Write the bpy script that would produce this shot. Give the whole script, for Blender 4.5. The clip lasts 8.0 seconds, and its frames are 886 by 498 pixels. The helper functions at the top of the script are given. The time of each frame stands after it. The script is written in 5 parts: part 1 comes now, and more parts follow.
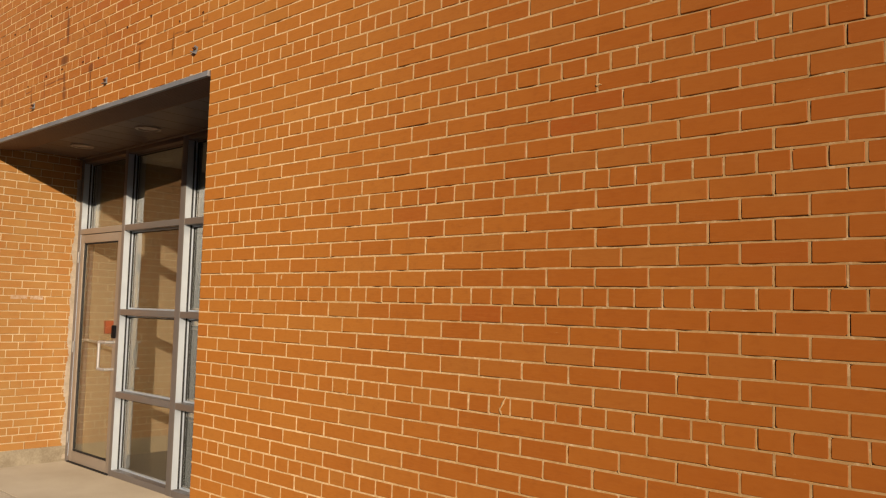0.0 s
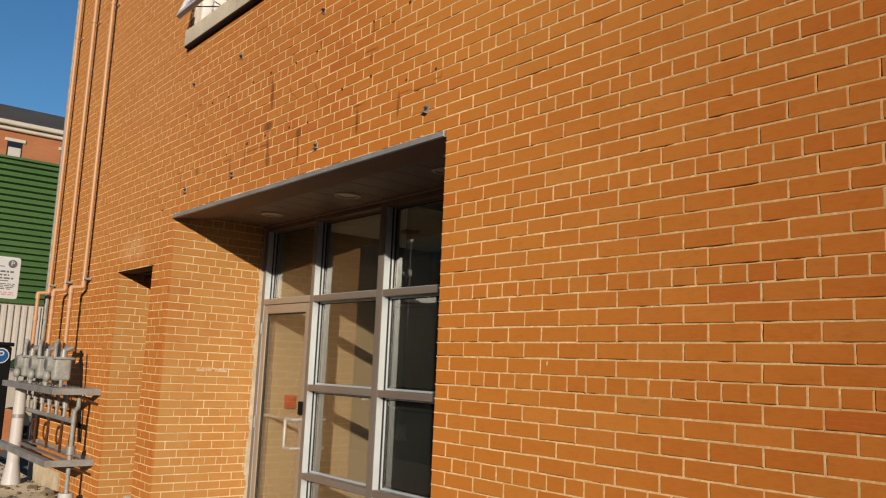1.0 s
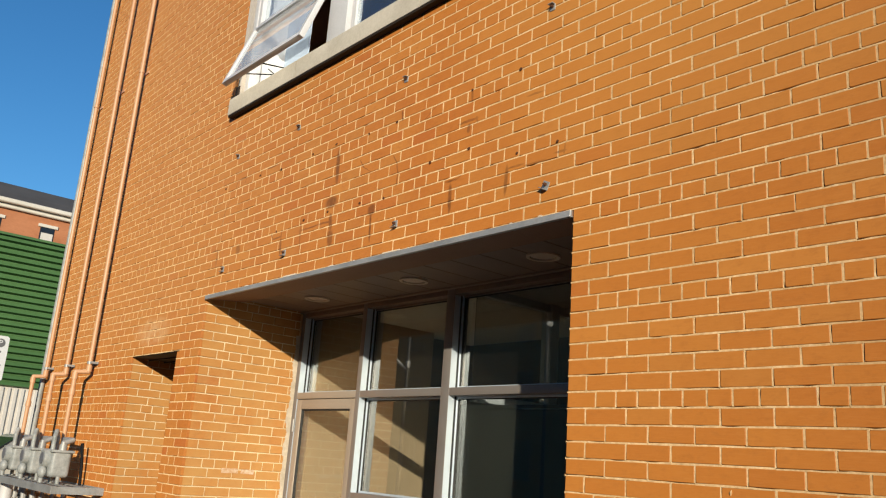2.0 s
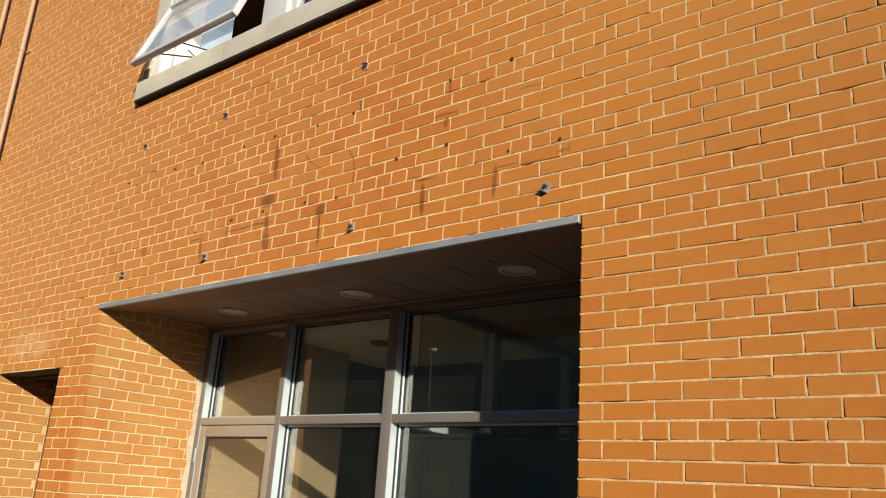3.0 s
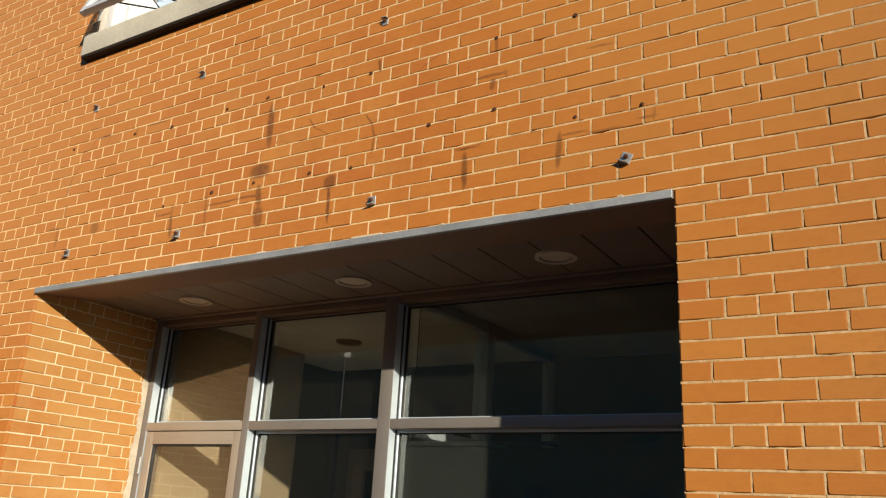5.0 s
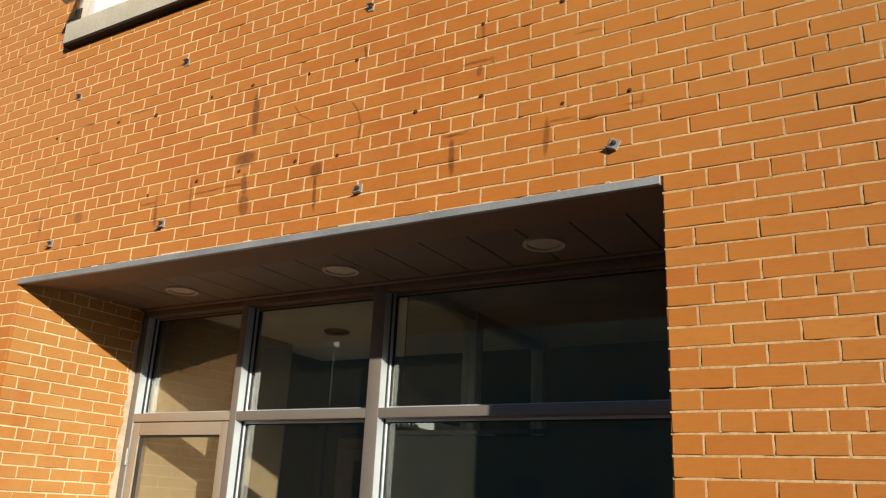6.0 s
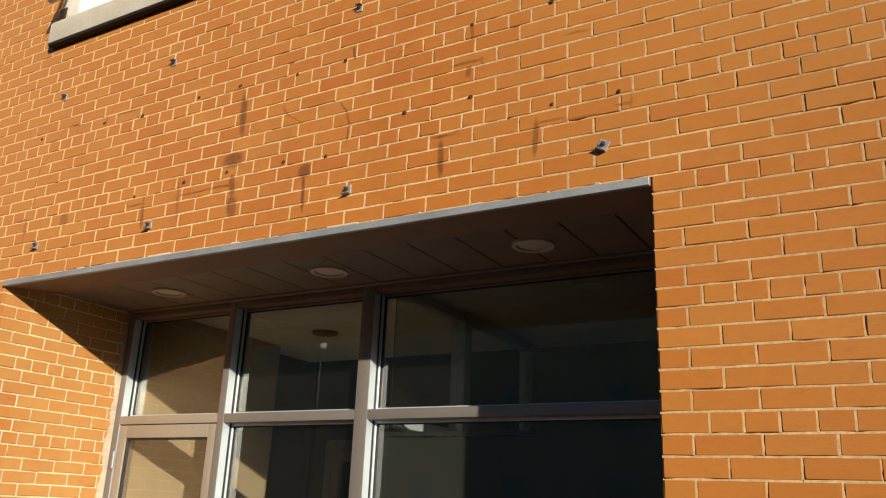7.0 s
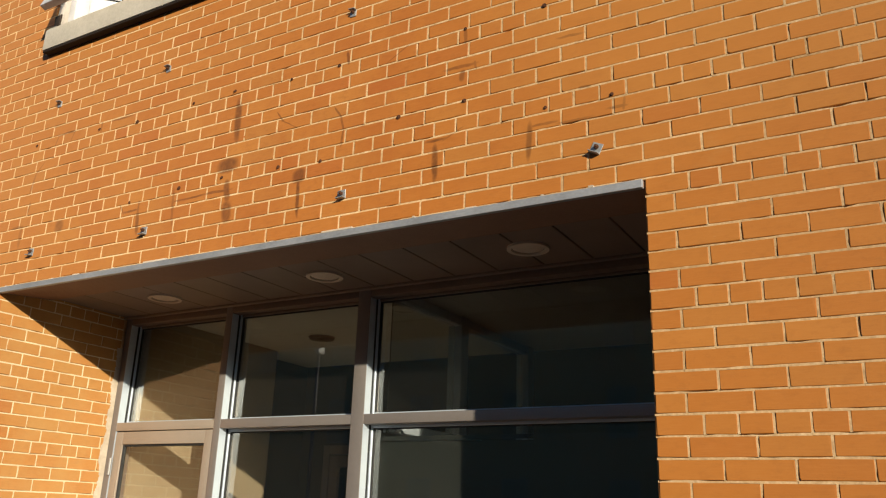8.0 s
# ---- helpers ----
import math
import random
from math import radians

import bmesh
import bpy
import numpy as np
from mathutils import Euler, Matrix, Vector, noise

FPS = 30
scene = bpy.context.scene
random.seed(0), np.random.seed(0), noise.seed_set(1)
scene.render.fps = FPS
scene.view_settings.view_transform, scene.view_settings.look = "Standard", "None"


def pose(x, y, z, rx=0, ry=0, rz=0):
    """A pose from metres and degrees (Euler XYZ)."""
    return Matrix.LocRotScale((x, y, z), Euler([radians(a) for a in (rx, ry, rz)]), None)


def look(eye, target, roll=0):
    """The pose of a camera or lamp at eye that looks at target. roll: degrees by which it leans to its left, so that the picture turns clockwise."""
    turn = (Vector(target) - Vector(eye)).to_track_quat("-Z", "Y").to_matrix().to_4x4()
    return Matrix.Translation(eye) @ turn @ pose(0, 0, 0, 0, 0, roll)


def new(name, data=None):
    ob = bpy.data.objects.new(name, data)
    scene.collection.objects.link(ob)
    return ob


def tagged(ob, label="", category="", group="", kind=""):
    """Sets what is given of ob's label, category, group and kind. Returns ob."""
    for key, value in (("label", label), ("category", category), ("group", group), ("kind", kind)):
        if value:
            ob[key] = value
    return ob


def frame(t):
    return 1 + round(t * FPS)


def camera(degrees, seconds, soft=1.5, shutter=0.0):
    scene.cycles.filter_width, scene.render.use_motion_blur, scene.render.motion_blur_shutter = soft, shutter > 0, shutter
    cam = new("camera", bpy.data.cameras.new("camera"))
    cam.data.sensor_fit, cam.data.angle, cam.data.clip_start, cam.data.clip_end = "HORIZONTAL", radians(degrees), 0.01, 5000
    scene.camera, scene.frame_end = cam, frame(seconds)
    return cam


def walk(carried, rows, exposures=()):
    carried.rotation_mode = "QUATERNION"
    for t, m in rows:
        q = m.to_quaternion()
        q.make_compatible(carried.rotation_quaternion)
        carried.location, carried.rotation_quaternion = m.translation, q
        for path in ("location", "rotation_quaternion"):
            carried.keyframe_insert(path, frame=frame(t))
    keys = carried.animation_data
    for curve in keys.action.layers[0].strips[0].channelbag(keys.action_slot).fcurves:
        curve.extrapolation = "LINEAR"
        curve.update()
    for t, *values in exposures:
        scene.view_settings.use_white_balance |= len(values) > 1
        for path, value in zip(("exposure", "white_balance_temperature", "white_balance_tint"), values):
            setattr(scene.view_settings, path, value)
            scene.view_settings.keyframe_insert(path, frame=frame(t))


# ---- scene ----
cam = camera(56.3, 8.0, soft=1.2)
PATH = [
    (0, (4.092, -2.419, 1.465), (2.728, -0.963, 1.613), 1.6),
    (0.3, (3.744, -2.444, 1.597), (2.345, -1.024, 1.76), 1.9),
    (0.5, (3.662, -2.6, 1.527), (2.261, -1.184, 1.705), 1.8),
    (0.8, (3.377, -2.529, 1.578), (1.839, -1.271, 1.803), 2.5),
    (1, (3.205, -2.564, 1.555), (1.663, -1.324, 1.846), 2.5),
    (1.3, (2.925, -2.604, 1.589), (1.395, -1.397, 2.039), 2.9),
    (1.5, (2.752, -2.7, 1.569), (1.231, -1.499, 2.063), 3.7),
    (1.7, (2.578, -2.726, 1.616), (1.064, -1.518, 2.114), 4.1),
    (2.8, (1.725, -2.673, 1.628), (0.46, -1.233, 2.2), 3.2),
    (3, (1.584, -2.719, 1.643), (0.352, -1.256, 2.23), 3.8),
    (3.5, (1.245, -2.685, 1.633), (0.046, -1.206, 2.246), 4.7),
    (4, (0.927, -2.665, 1.642), (-0.23, -1.164, 2.283), 4.9),
    (4.5, (0.766, -2.678, 1.632), (-0.291, -1.107, 2.275), 4.2),
    (6, (0.744, -2.649, 1.629), (-0.249, -1.022, 2.233), 2.8),
    (6.5, (0.744, -2.653, 1.635), (-0.235, -1.017, 2.238), 2.6),
    (7, (0.733, -2.65, 1.634), (-0.233, -1.007, 2.24), 2.4),
    (7.5, (0.742, -2.652, 1.638), (-0.221, -1.008, 2.245), 2.2),
    (8, (0.746, -2.643, 1.631), (-0.215, -1.001, 2.248), 2.0),
]
walk(cam, [(t, look(eye, target, roll)) for t, eye, target, roll in PATH],
     exposures=[(0, -0.25, 7850, 16), (0.5, -0.22, 7650, 14), (1.0, -0.17, 7400, 12), (1.5, 0.07, 6900, 8), (2.8, 0.33, 6650, 3), (8.0, 0.34, 6850, 6)])
# ---- world, sun, exposure ----
# light travels along (-1.276, 1, -0.41): a low sun, in front of the wall and to its right
SUN_FROM = Vector((1.276, -1.0, 0.41)).normalized()
SUN_EL = math.asin(SUN_FROM.z)
SUN_AZ = math.atan2(SUN_FROM.x, SUN_FROM.y)
world = bpy.data.worlds.new("sky")
scene.world = world
world.use_nodes = True
wn = world.node_tree.nodes
wn.clear()
sky = wn.new("ShaderNodeTexSky")
sky.sky_type = "NISHITA"
sky.sun_disc = False
sky.sun_elevation = SUN_EL
sky.sun_rotation = SUN_AZ
sky.air_density = 1.0
sky.dust_density = 0.1
sky.ozone_density = 5.0
wb = wn.new("ShaderNodeBackground")
wb.inputs["Strength"].default_value = 0.125
wo = wn.new("ShaderNodeOutputWorld")
deep = wn.new("ShaderNodeHueSaturation")
deep.inputs["Saturation"].default_value = 1.12
world.node_tree.links.new(sky.outputs[0], deep.inputs["Color"])
world.node_tree.links.new(deep.outputs[0], wb.inputs[0])
world.node_tree.links.new(wb.outputs[0], wo.inputs[0])
sun_data = bpy.data.lights.new("sun", "SUN")
sun_data.energy = 4.2
sun_data.angle = radians(0.53)
sun_data.color = (1.0, 0.90, 0.76)
sun = new("sun", sun_data)
sun.matrix_world = look(SUN_FROM * 40, (0, 0, 0))

# ---- brick module ----
BL = 0.2032            # stretcher and joint
BC = BL / 3            # course
ZT = 41 * BC           # top of the header course level with the lintel
JOINT = 0.0077


# ---- materials ----
class Nodes:
    """A short way to wire a node material."""

    def __init__(self, name):
        self.mat = bpy.data.materials.new(name)
        self.mat.use_nodes = True
        self.t = self.mat.node_tree
        self.bsdf = self.t.nodes["Principled BSDF"]
        self.pos = self.t.nodes.new("ShaderNodeNewGeometry").outputs["Position"]

    def put(self, sock, v):
        if isinstance(v, bpy.types.NodeSocket):
            self.t.links.new(v, sock)
        else:
            sock.default_value = v

    def math(self, op, a, b=0.0, c=0.0, clamp=False):
        n = self.t.nodes.new("ShaderNodeMath")
        n.operation, n.use_clamp = op, clamp
        for i, v in enumerate((a, b, c)):
            self.put(n.inputs[i], v)
        return n.outputs[0]

    def noise(self, scale, detail=4.0, rough=0.55, stretch=(1, 1, 1), vec=None):
        m = self.t.nodes.new("ShaderNodeMapping")
        m.inputs["Scale"].default_value = stretch
        self.put(m.inputs["Vector"], vec or self.pos)
        n = self.t.nodes.new("ShaderNodeTexNoise")
        n.inputs["Scale"].default_value = scale
        n.inputs["Detail"].default_value = detail
        n.inputs["Roughness"].default_value = rough
        self.t.links.new(m.outputs[0], n.inputs["Vector"])
        return n.outputs["Fac"]

    def ramp(self, fac, stops):
        n = self.t.nodes.new("ShaderNodeValToRGB")
        self.put(n.inputs[0], fac)
        e = n.color_ramp.elements
        while len(e) < len(stops):
            e.new(0.5)
        for k, (p, col) in enumerate(stops):
            e[k].position = p
            e[k].color = (col, col, col, 1) if isinstance(col, float) else (*col, 1)
        return n.outputs[0]

    def mix(self, fac, a, b, mode="MIX"):
        n = self.t.nodes.new("ShaderNodeMix")
        n.data_type, n.blend_type = "RGBA", mode
        self.put(n.inputs[0], fac)
        for i, v in ((6, a), (7, b)):
            self.put(n.inputs[i], (*v, 1) if isinstance(v, tuple) else v)
        return n.outputs[2]

    def bump(self, height, strength, dist):
        n = self.t.nodes.new("ShaderNodeBump")
        n.inputs["Strength"].default_value = strength
        n.inputs["Distance"].default_value = dist
        self.put(n.inputs["Height"], height)
        self.t.links.new(n.outputs[0], self.bsdf.inputs["Normal"])

    def done(self, base=None, rough=None, metal=0.0, spec=0.5):
        if base is not None:
            self.put(self.bsdf.inputs["Base Color"], (*base, 1) if isinstance(base, tuple) else base)
        if rough is not None:
            self.put(self.bsdf.inputs["Roughness"], rough)
        self.put(self.bsdf.inputs["Metallic"], metal)
        self.put(self.bsdf.inputs["Specular IOR Level"], spec)
        return self.mat


def weathered(name, c1, c2, grain=40.0, big=2.0, rough=0.6, metal=0.0, bump=0.2, dist=0.001, stretch=(1, 1, 1), spec=0.5):
    """Two tones mixed by coarse and fine noise, with a fine relief and uneven gloss."""
    s = Nodes(name)
    coarse = s.noise(big, 5, 0.6, stretch)
    fine = s.noise(grain, 4, 0.6, stretch)
    f = s.math("ADD", s.math("MULTIPLY", coarse, 0.65), s.math("MULTIPLY", fine, 0.35))
    col = s.mix(s.ramp(f, [(0.36, 0.0), (0.64, 1.0)]), c1, c2)
    s.bump(fine, bump, dist)
    r = s.math("ADD", rough - 0.08, s.math("MULTIPLY", fine, 0.16), clamp=True)
    s.put(s.bsdf.inputs["Diffuse Roughness"], 1.0 if rough > 0.7 else 0.0)
    return s.done(col, r, metal, spec)


# marks left by the old sign: x, z, half width, half height, lean, strength
# rust runs under the fixings
RUST_RUNS = [(-2.001, 3.074, 0.02, 0.059, -0.153, 0.95), (-1.99, 2.965, 0.031, 0.056, -0.076, 0.95), (-1.986, 3.442, 0.021, 0.121, -0.067, 0.95), (-1.561, 2.97, 0.01, 0.098, -0.08, 0.95),
             (-0.855, 3.0, 0.014, 0.087, 0.006, 0.95), (-0.437, 3.011, 0.013, 0.083, 0.068, 0.95), (-0.728, 3.553, 0.009, 0.04, -0.0, 0.95), (-0.739, 3.368, 0.014, 0.029, 0.105, 0.95),
             (-2.606, 3.003, 0.014, 0.066, -0.143, 0.95), (-1.336, 3.615, 0.009, 0.036, -0.154, 0.95)]
# smoke marks and level scrapes
SMOKE_MARKS = [(-2.018, 3.208, 0.066, 0.04, 0.0, 0.95), (-2.254, 3.078, 0.127, 0.006, 0.0, 0.95), (-2.061, 3.08, 0.091, 0.007, 0.0, 0.95), (-1.567, 3.07, 0.035, 0.035, 0.0, 0.95),
               (-0.377, 3.07, 0.061, 0.006, 0.0, 0.95), (-0.249, 3.059, 0.073, 0.006, 0.0, 0.95), (-0.746, 3.413, 0.079, 0.008, 0.0, 0.95), (-2.858, 3.649, 0.101, 0.006, 0.0, 0.95),
               (-3.319, 3.657, 0.075, 0.007, 0.0, 0.95), (-2.67, 3.075, 0.067, 0.006, 0.0, 0.95), (-3.24, 3.079, 0.038, 0.035, 0.0, 0.95), (-3.621, 3.124, 0.052, 0.009, 0.0, 0.95),
               (-0.263, 3.424, 0.058, 0.006, 0.0, 0.95), (-0.087, 3.076, 0.042, 0.006, 0.0, 0.95), (-0.211, 3.189, 0.025, 0.006, 0.0, 0.95), (-0.852, 3.101, 0.053, 0.006, 0.0, 0.95)]
# upright outlines of the letters
GHOST_LINES = [(-2.36, 3.054, 0.009, 0.11, -0.095, 0.75), (-0.676, 3.404, 0.006, 0.022, -0.16, 0.75), (-3.022, 3.627, 0.007, 0.034, -0.041, 0.75), (-3.401, 3.627, 0.006, 0.04, 0.407, 0.75),
               (-3.265, 3.632, 0.006, 0.036, 0.385, 0.75), (-3.516, 3.471, 0.007, 0.038, 0.927, 0.75), (-3.553, 3.386, 0.009, 0.068, 0.198, 0.75), (-3.548, 3.232, 0.01, 0.04, 0.115, 0.75),
               (-2.74, 3.094, 0.006, 0.031, -0.643, 0.75), (-2.615, 3.087, 0.007, 0.038, -0.054, 0.75), (-3.58, 3.059, 0.013, 0.068, -0.043, 0.75), (-1.368, 3.341, 0.006, 0.038, -0.702, 0.75)]
# curves of the letters
LETTER_CURVES = [(-1.341, 3.281, 0.006, 0.042, -0.234, 0.75), (-1.336, 3.214, 0.006, 0.045, 0.086, 0.75), (-1.708, 3.393, 0.006, 0.036, -0.774, 0.75), (-1.655, 3.35, 0.006, 0.027, -1.912, 0.75),
                 (-0.06, 3.085, 0.006, 0.03, 0.1, 0.75), (-0.774, 3.112, 0.006, 0.024, 2.179, 0.75), (-1.058, 3.563, 0.006, 0.036, 1.904, 0.75)]


def sign_marks(s, x, z):
    """How far each spot is soiled by the marks of the old sign."""
    mask = 0.0
    for cx, cz, half, tall, lean, amount in RUST_RUNS + SMOKE_MARKS + GHOST_LINES + LETTER_CURVES:
        up = s.math("SUBTRACT", z, cz)
        across = s.math("SUBTRACT", x, cx) if lean == 0 else s.math("SUBTRACT", s.math("SUBTRACT", x, cx), s.math("MULTIPLY", up, lean))
        dx = s.math("DIVIDE", across, half)
        dz = s.math("ABSOLUTE", s.math("DIVIDE", up, tall))
        d = s.math("ADD", s.math("MULTIPLY", dx, dx), s.math("POWER", dz, 3.0))
        mask = s.math("MAXIMUM", mask, s.math("MULTIPLY", s.math("SUBTRACT", 1.35, d, clamp=True), amount))
    return mask


def brick_material(name, single):
    """Smooth orange clay brick. single: the tone goes by object, else by each joined piece."""
    s = Nodes(name)
    if single:
        rnd = s.t.nodes.new("ShaderNodeObjectInfo").outputs["Random"]
    else:
        rnd = s.t.nodes.new("ShaderNodeNewGeometry").outputs["Random Per Island"]
    tone = s.ramp(rnd, [(0.0, (0.440, 0.100, 0.020)), (0.04, (0.450, 0.134, 0.022)), (0.30, (0.485, 0.157, 0.026)),
                        (0.62, (0.508, 0.174, 0.030)), (0.80, (0.470, 0.185, 0.040)), (0.95, (0.530, 0.191, 0.034)), (1.0, (0.560, 0.227, 0.048))])
    patch = s.noise(0.55, 3, 0.5)
    tone = s.mix(s.ramp(patch, [(0.35, 0.0), (0.68, 0.38)]), tone, (0.545, 0.208, 0.040))
    cloud = s.noise(9.0, 5, 0.65)
    tone = s.mix(s.ramp(cloud, [(0.35, 0.0), (0.75, 0.28)]), tone, (0.400, 0.113, 0.020))
    speck = s.noise(420.0, 2, 0.6)
    tone = s.mix(s.ramp(speck, [(0.62, 0.0), (0.75, 0.35)]), tone, (0.160, 0.051, 0.016))
    drag = s.noise(60.0, 3, 0.6, (0.25, 0.25, 3.0))
    tone = s.mix(s.ramp(drag, [(0.45, 0.0), (0.72, 0.30)]), tone, (0.580, 0.250, 0.068))
    grime = s.noise(26.0, 5, 0.75, (0.7, 0.7, 1.4))
    tone = s.mix(s.ramp(grime, [(0.50, 0.0), (0.80, 0.55)]), tone, (0.270, 0.078, 0.018))
    # stains over the doorway
    sep = s.t.nodes.new("ShaderNodeSeparateXYZ")
    wob = s.noise(7.0, 3, 0.6)
    s.t.links.new(s.pos, sep.inputs[0])
    x = s.math("ADD", sep.outputs[0], s.math("MULTIPLY", s.math("SUBTRACT", wob, 0.5), 0.022))
    z = s.math("ADD", sep.outputs[2], s.math("MULTIPLY", s.math("SUBTRACT", wob, 0.5), 0.022))
    front = s.math("LESS_THAN", sep.outputs[1], 0.02)
    mask = s.math("MULTIPLY", sign_marks(s, x, z), s.math("MULTIPLY", front, s.ramp(s.noise(34, 4, 0.7), [(0.28, 0.6), (0.6, 1.0)])))
    tone = s.mix(mask, tone, (0.095, 0.024, 0.008))
    # rusty smears in the zone where the sign hung
    ex = s.math("DIVIDE", s.math("SUBTRACT", sep.outputs[0], -1.75), 2.1)
    ez = s.math("DIVIDE", s.math("SUBTRACT", sep.outputs[2], 3.30), 0.55)
    zone = s.math("SUBTRACT", 1.15, s.math("ADD", s.math("POWER", s.math("ABSOLUTE", ex), 4.0), s.math("POWER", s.math("ABSOLUTE", ez), 4.0)), clamp=True)
    smear = s.ramp(s.noise(3.2, 5, 0.65, (1.0, 1.0, 0.6)), [(0.44, 0.0), (0.70, 0.55)])
    tone = s.mix(s.math("MULTIPLY", s.math("MULTIPLY", zone, front), smear), tone, (0.390, 0.096, 0.018))
    # paler by the doorway and high on the right, redder farther along, ochre leftwards
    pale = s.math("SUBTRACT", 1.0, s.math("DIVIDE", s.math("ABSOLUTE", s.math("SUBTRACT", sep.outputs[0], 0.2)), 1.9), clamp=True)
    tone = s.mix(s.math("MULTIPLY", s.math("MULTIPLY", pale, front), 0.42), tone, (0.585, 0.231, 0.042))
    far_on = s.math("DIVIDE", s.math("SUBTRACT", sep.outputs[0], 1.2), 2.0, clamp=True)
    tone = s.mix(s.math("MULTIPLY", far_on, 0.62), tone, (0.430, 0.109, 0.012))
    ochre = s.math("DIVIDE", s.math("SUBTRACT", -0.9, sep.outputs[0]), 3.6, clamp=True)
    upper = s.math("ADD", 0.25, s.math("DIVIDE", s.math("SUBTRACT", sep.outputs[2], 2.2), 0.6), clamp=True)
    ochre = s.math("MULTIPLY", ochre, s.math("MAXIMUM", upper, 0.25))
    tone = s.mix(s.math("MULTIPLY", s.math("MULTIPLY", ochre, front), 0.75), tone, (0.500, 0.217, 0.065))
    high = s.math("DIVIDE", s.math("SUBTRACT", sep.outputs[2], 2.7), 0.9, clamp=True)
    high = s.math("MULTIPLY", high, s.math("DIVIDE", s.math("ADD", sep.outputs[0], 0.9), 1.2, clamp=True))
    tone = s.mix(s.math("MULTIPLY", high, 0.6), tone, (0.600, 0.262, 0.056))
    fleck = s.ramp(s.noise(48.0, 4, 0.7, (0.6, 0.6, 1.5)), [(0.68, 0.0), (0.80, 0.4)])
    tone = s.mix(fleck, tone, (0.680, 0.430, 0.190))
    qx = s.math("DIVIDE", s.math("SUBTRACT", x, -4.62), 0.42)
    qz = s.math("DIVIDE", s.math("SUBTRACT", z, 2.56), 0.13)
    lime = s.math("SUBTRACT", 1.1, s.math("ADD", s.math("MULTIPLY", qx, qx), s.math("MULTIPLY", qz, qz)), clamp=True)
    lime = s.math("MULTIPLY", lime, s.ramp(s.noise(11.0, 4, 0.6), [(0.35, 0.0), (0.6, 0.55)]))
    tone = s.mix(lime, tone, (0.660, 0.444, 0.240))
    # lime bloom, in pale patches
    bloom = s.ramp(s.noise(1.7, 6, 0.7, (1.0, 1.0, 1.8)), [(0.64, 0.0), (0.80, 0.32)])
    # returns paled: stronger sun and light off the glass, put into the colour
    glare = s.math("MULTIPLY", s.math("GREATER_THAN", sep.outputs[1], 0.02), s.ramp(s.noise(2.3, 5, 0.65), [(0.28, 0.22), (0.62, 0.66)]))
    tone = s.mix(s.math("MAXIMUM", bloom, glare), tone, (0.540, 0.325, 0.115))
    s.bump(s.math("ADD", s.noise(160.0, 4, 0.65), s.math("MULTIPLY", s.noise(14.0, 2), 1.5)), 0.30, 0.0016)
    rough = s.math("ADD", 0.46, s.math("MULTIPLY", s.noise(25, 4), 0.26))
    s.put(s.bsdf.inputs["Diffuse Roughness"], 0.5)
    return s.done(tone, rough, 0.0, 0.3)


def glass_material(name, tint=(0.93, 0.96, 0.95), film=0.0, film_col=(0.1, 0.11, 0.1), ior=1.5):
    """Window glass: clear with a mirror's gloss at its own fresnel, and a film of dust."""
    m = bpy.data.materials.new(name)
    m.use_nodes = True
    t = m.node_tree
    t.nodes.clear()
    out = t.nodes.new("ShaderNodeOutputMaterial")
    mix = t.nodes.new("ShaderNodeBsdfGlass")
    mix.inputs["Color"].default_value = (*tint, 1)
    mix.inputs["Roughness"].default_value = 0.0
    mix.inputs["IOR"].default_value = ior
    dust = t.nodes.new("ShaderNodeBsdfDiffuse")
    dust.inputs[0].default_value = (*film_col, 1)
    geo = t.nodes.new("ShaderNodeNewGeometry")
    nz = t.nodes.new("ShaderNodeTexNoise")
    nz.inputs["Scale"].default_value = 3.0
    nz.inputs["Detail"].default_value = 6.0
    t.links.new(geo.outputs["Position"], nz.inputs["Vector"])
    amt = t.nodes.new("ShaderNodeMath")
    amt.operation = "MULTIPLY_ADD"
    t.links.new(nz.outputs["Fac"], amt.inputs[0])
    amt.inputs[1].default_value = 0.008 if film < 0.01 else 0.02
    amt.inputs[2].default_value = film
    mix2 = t.nodes.new("ShaderNodeMixShader")
    t.links.new(amt.outputs[0], mix2.inputs[0])
    t.links.new(mix.outputs[0], mix2.inputs[1])
    t.links.new(dust.outputs[0], mix2.inputs[2])
    t.links.new(mix2.outputs[0], out.inputs[0])
    return m


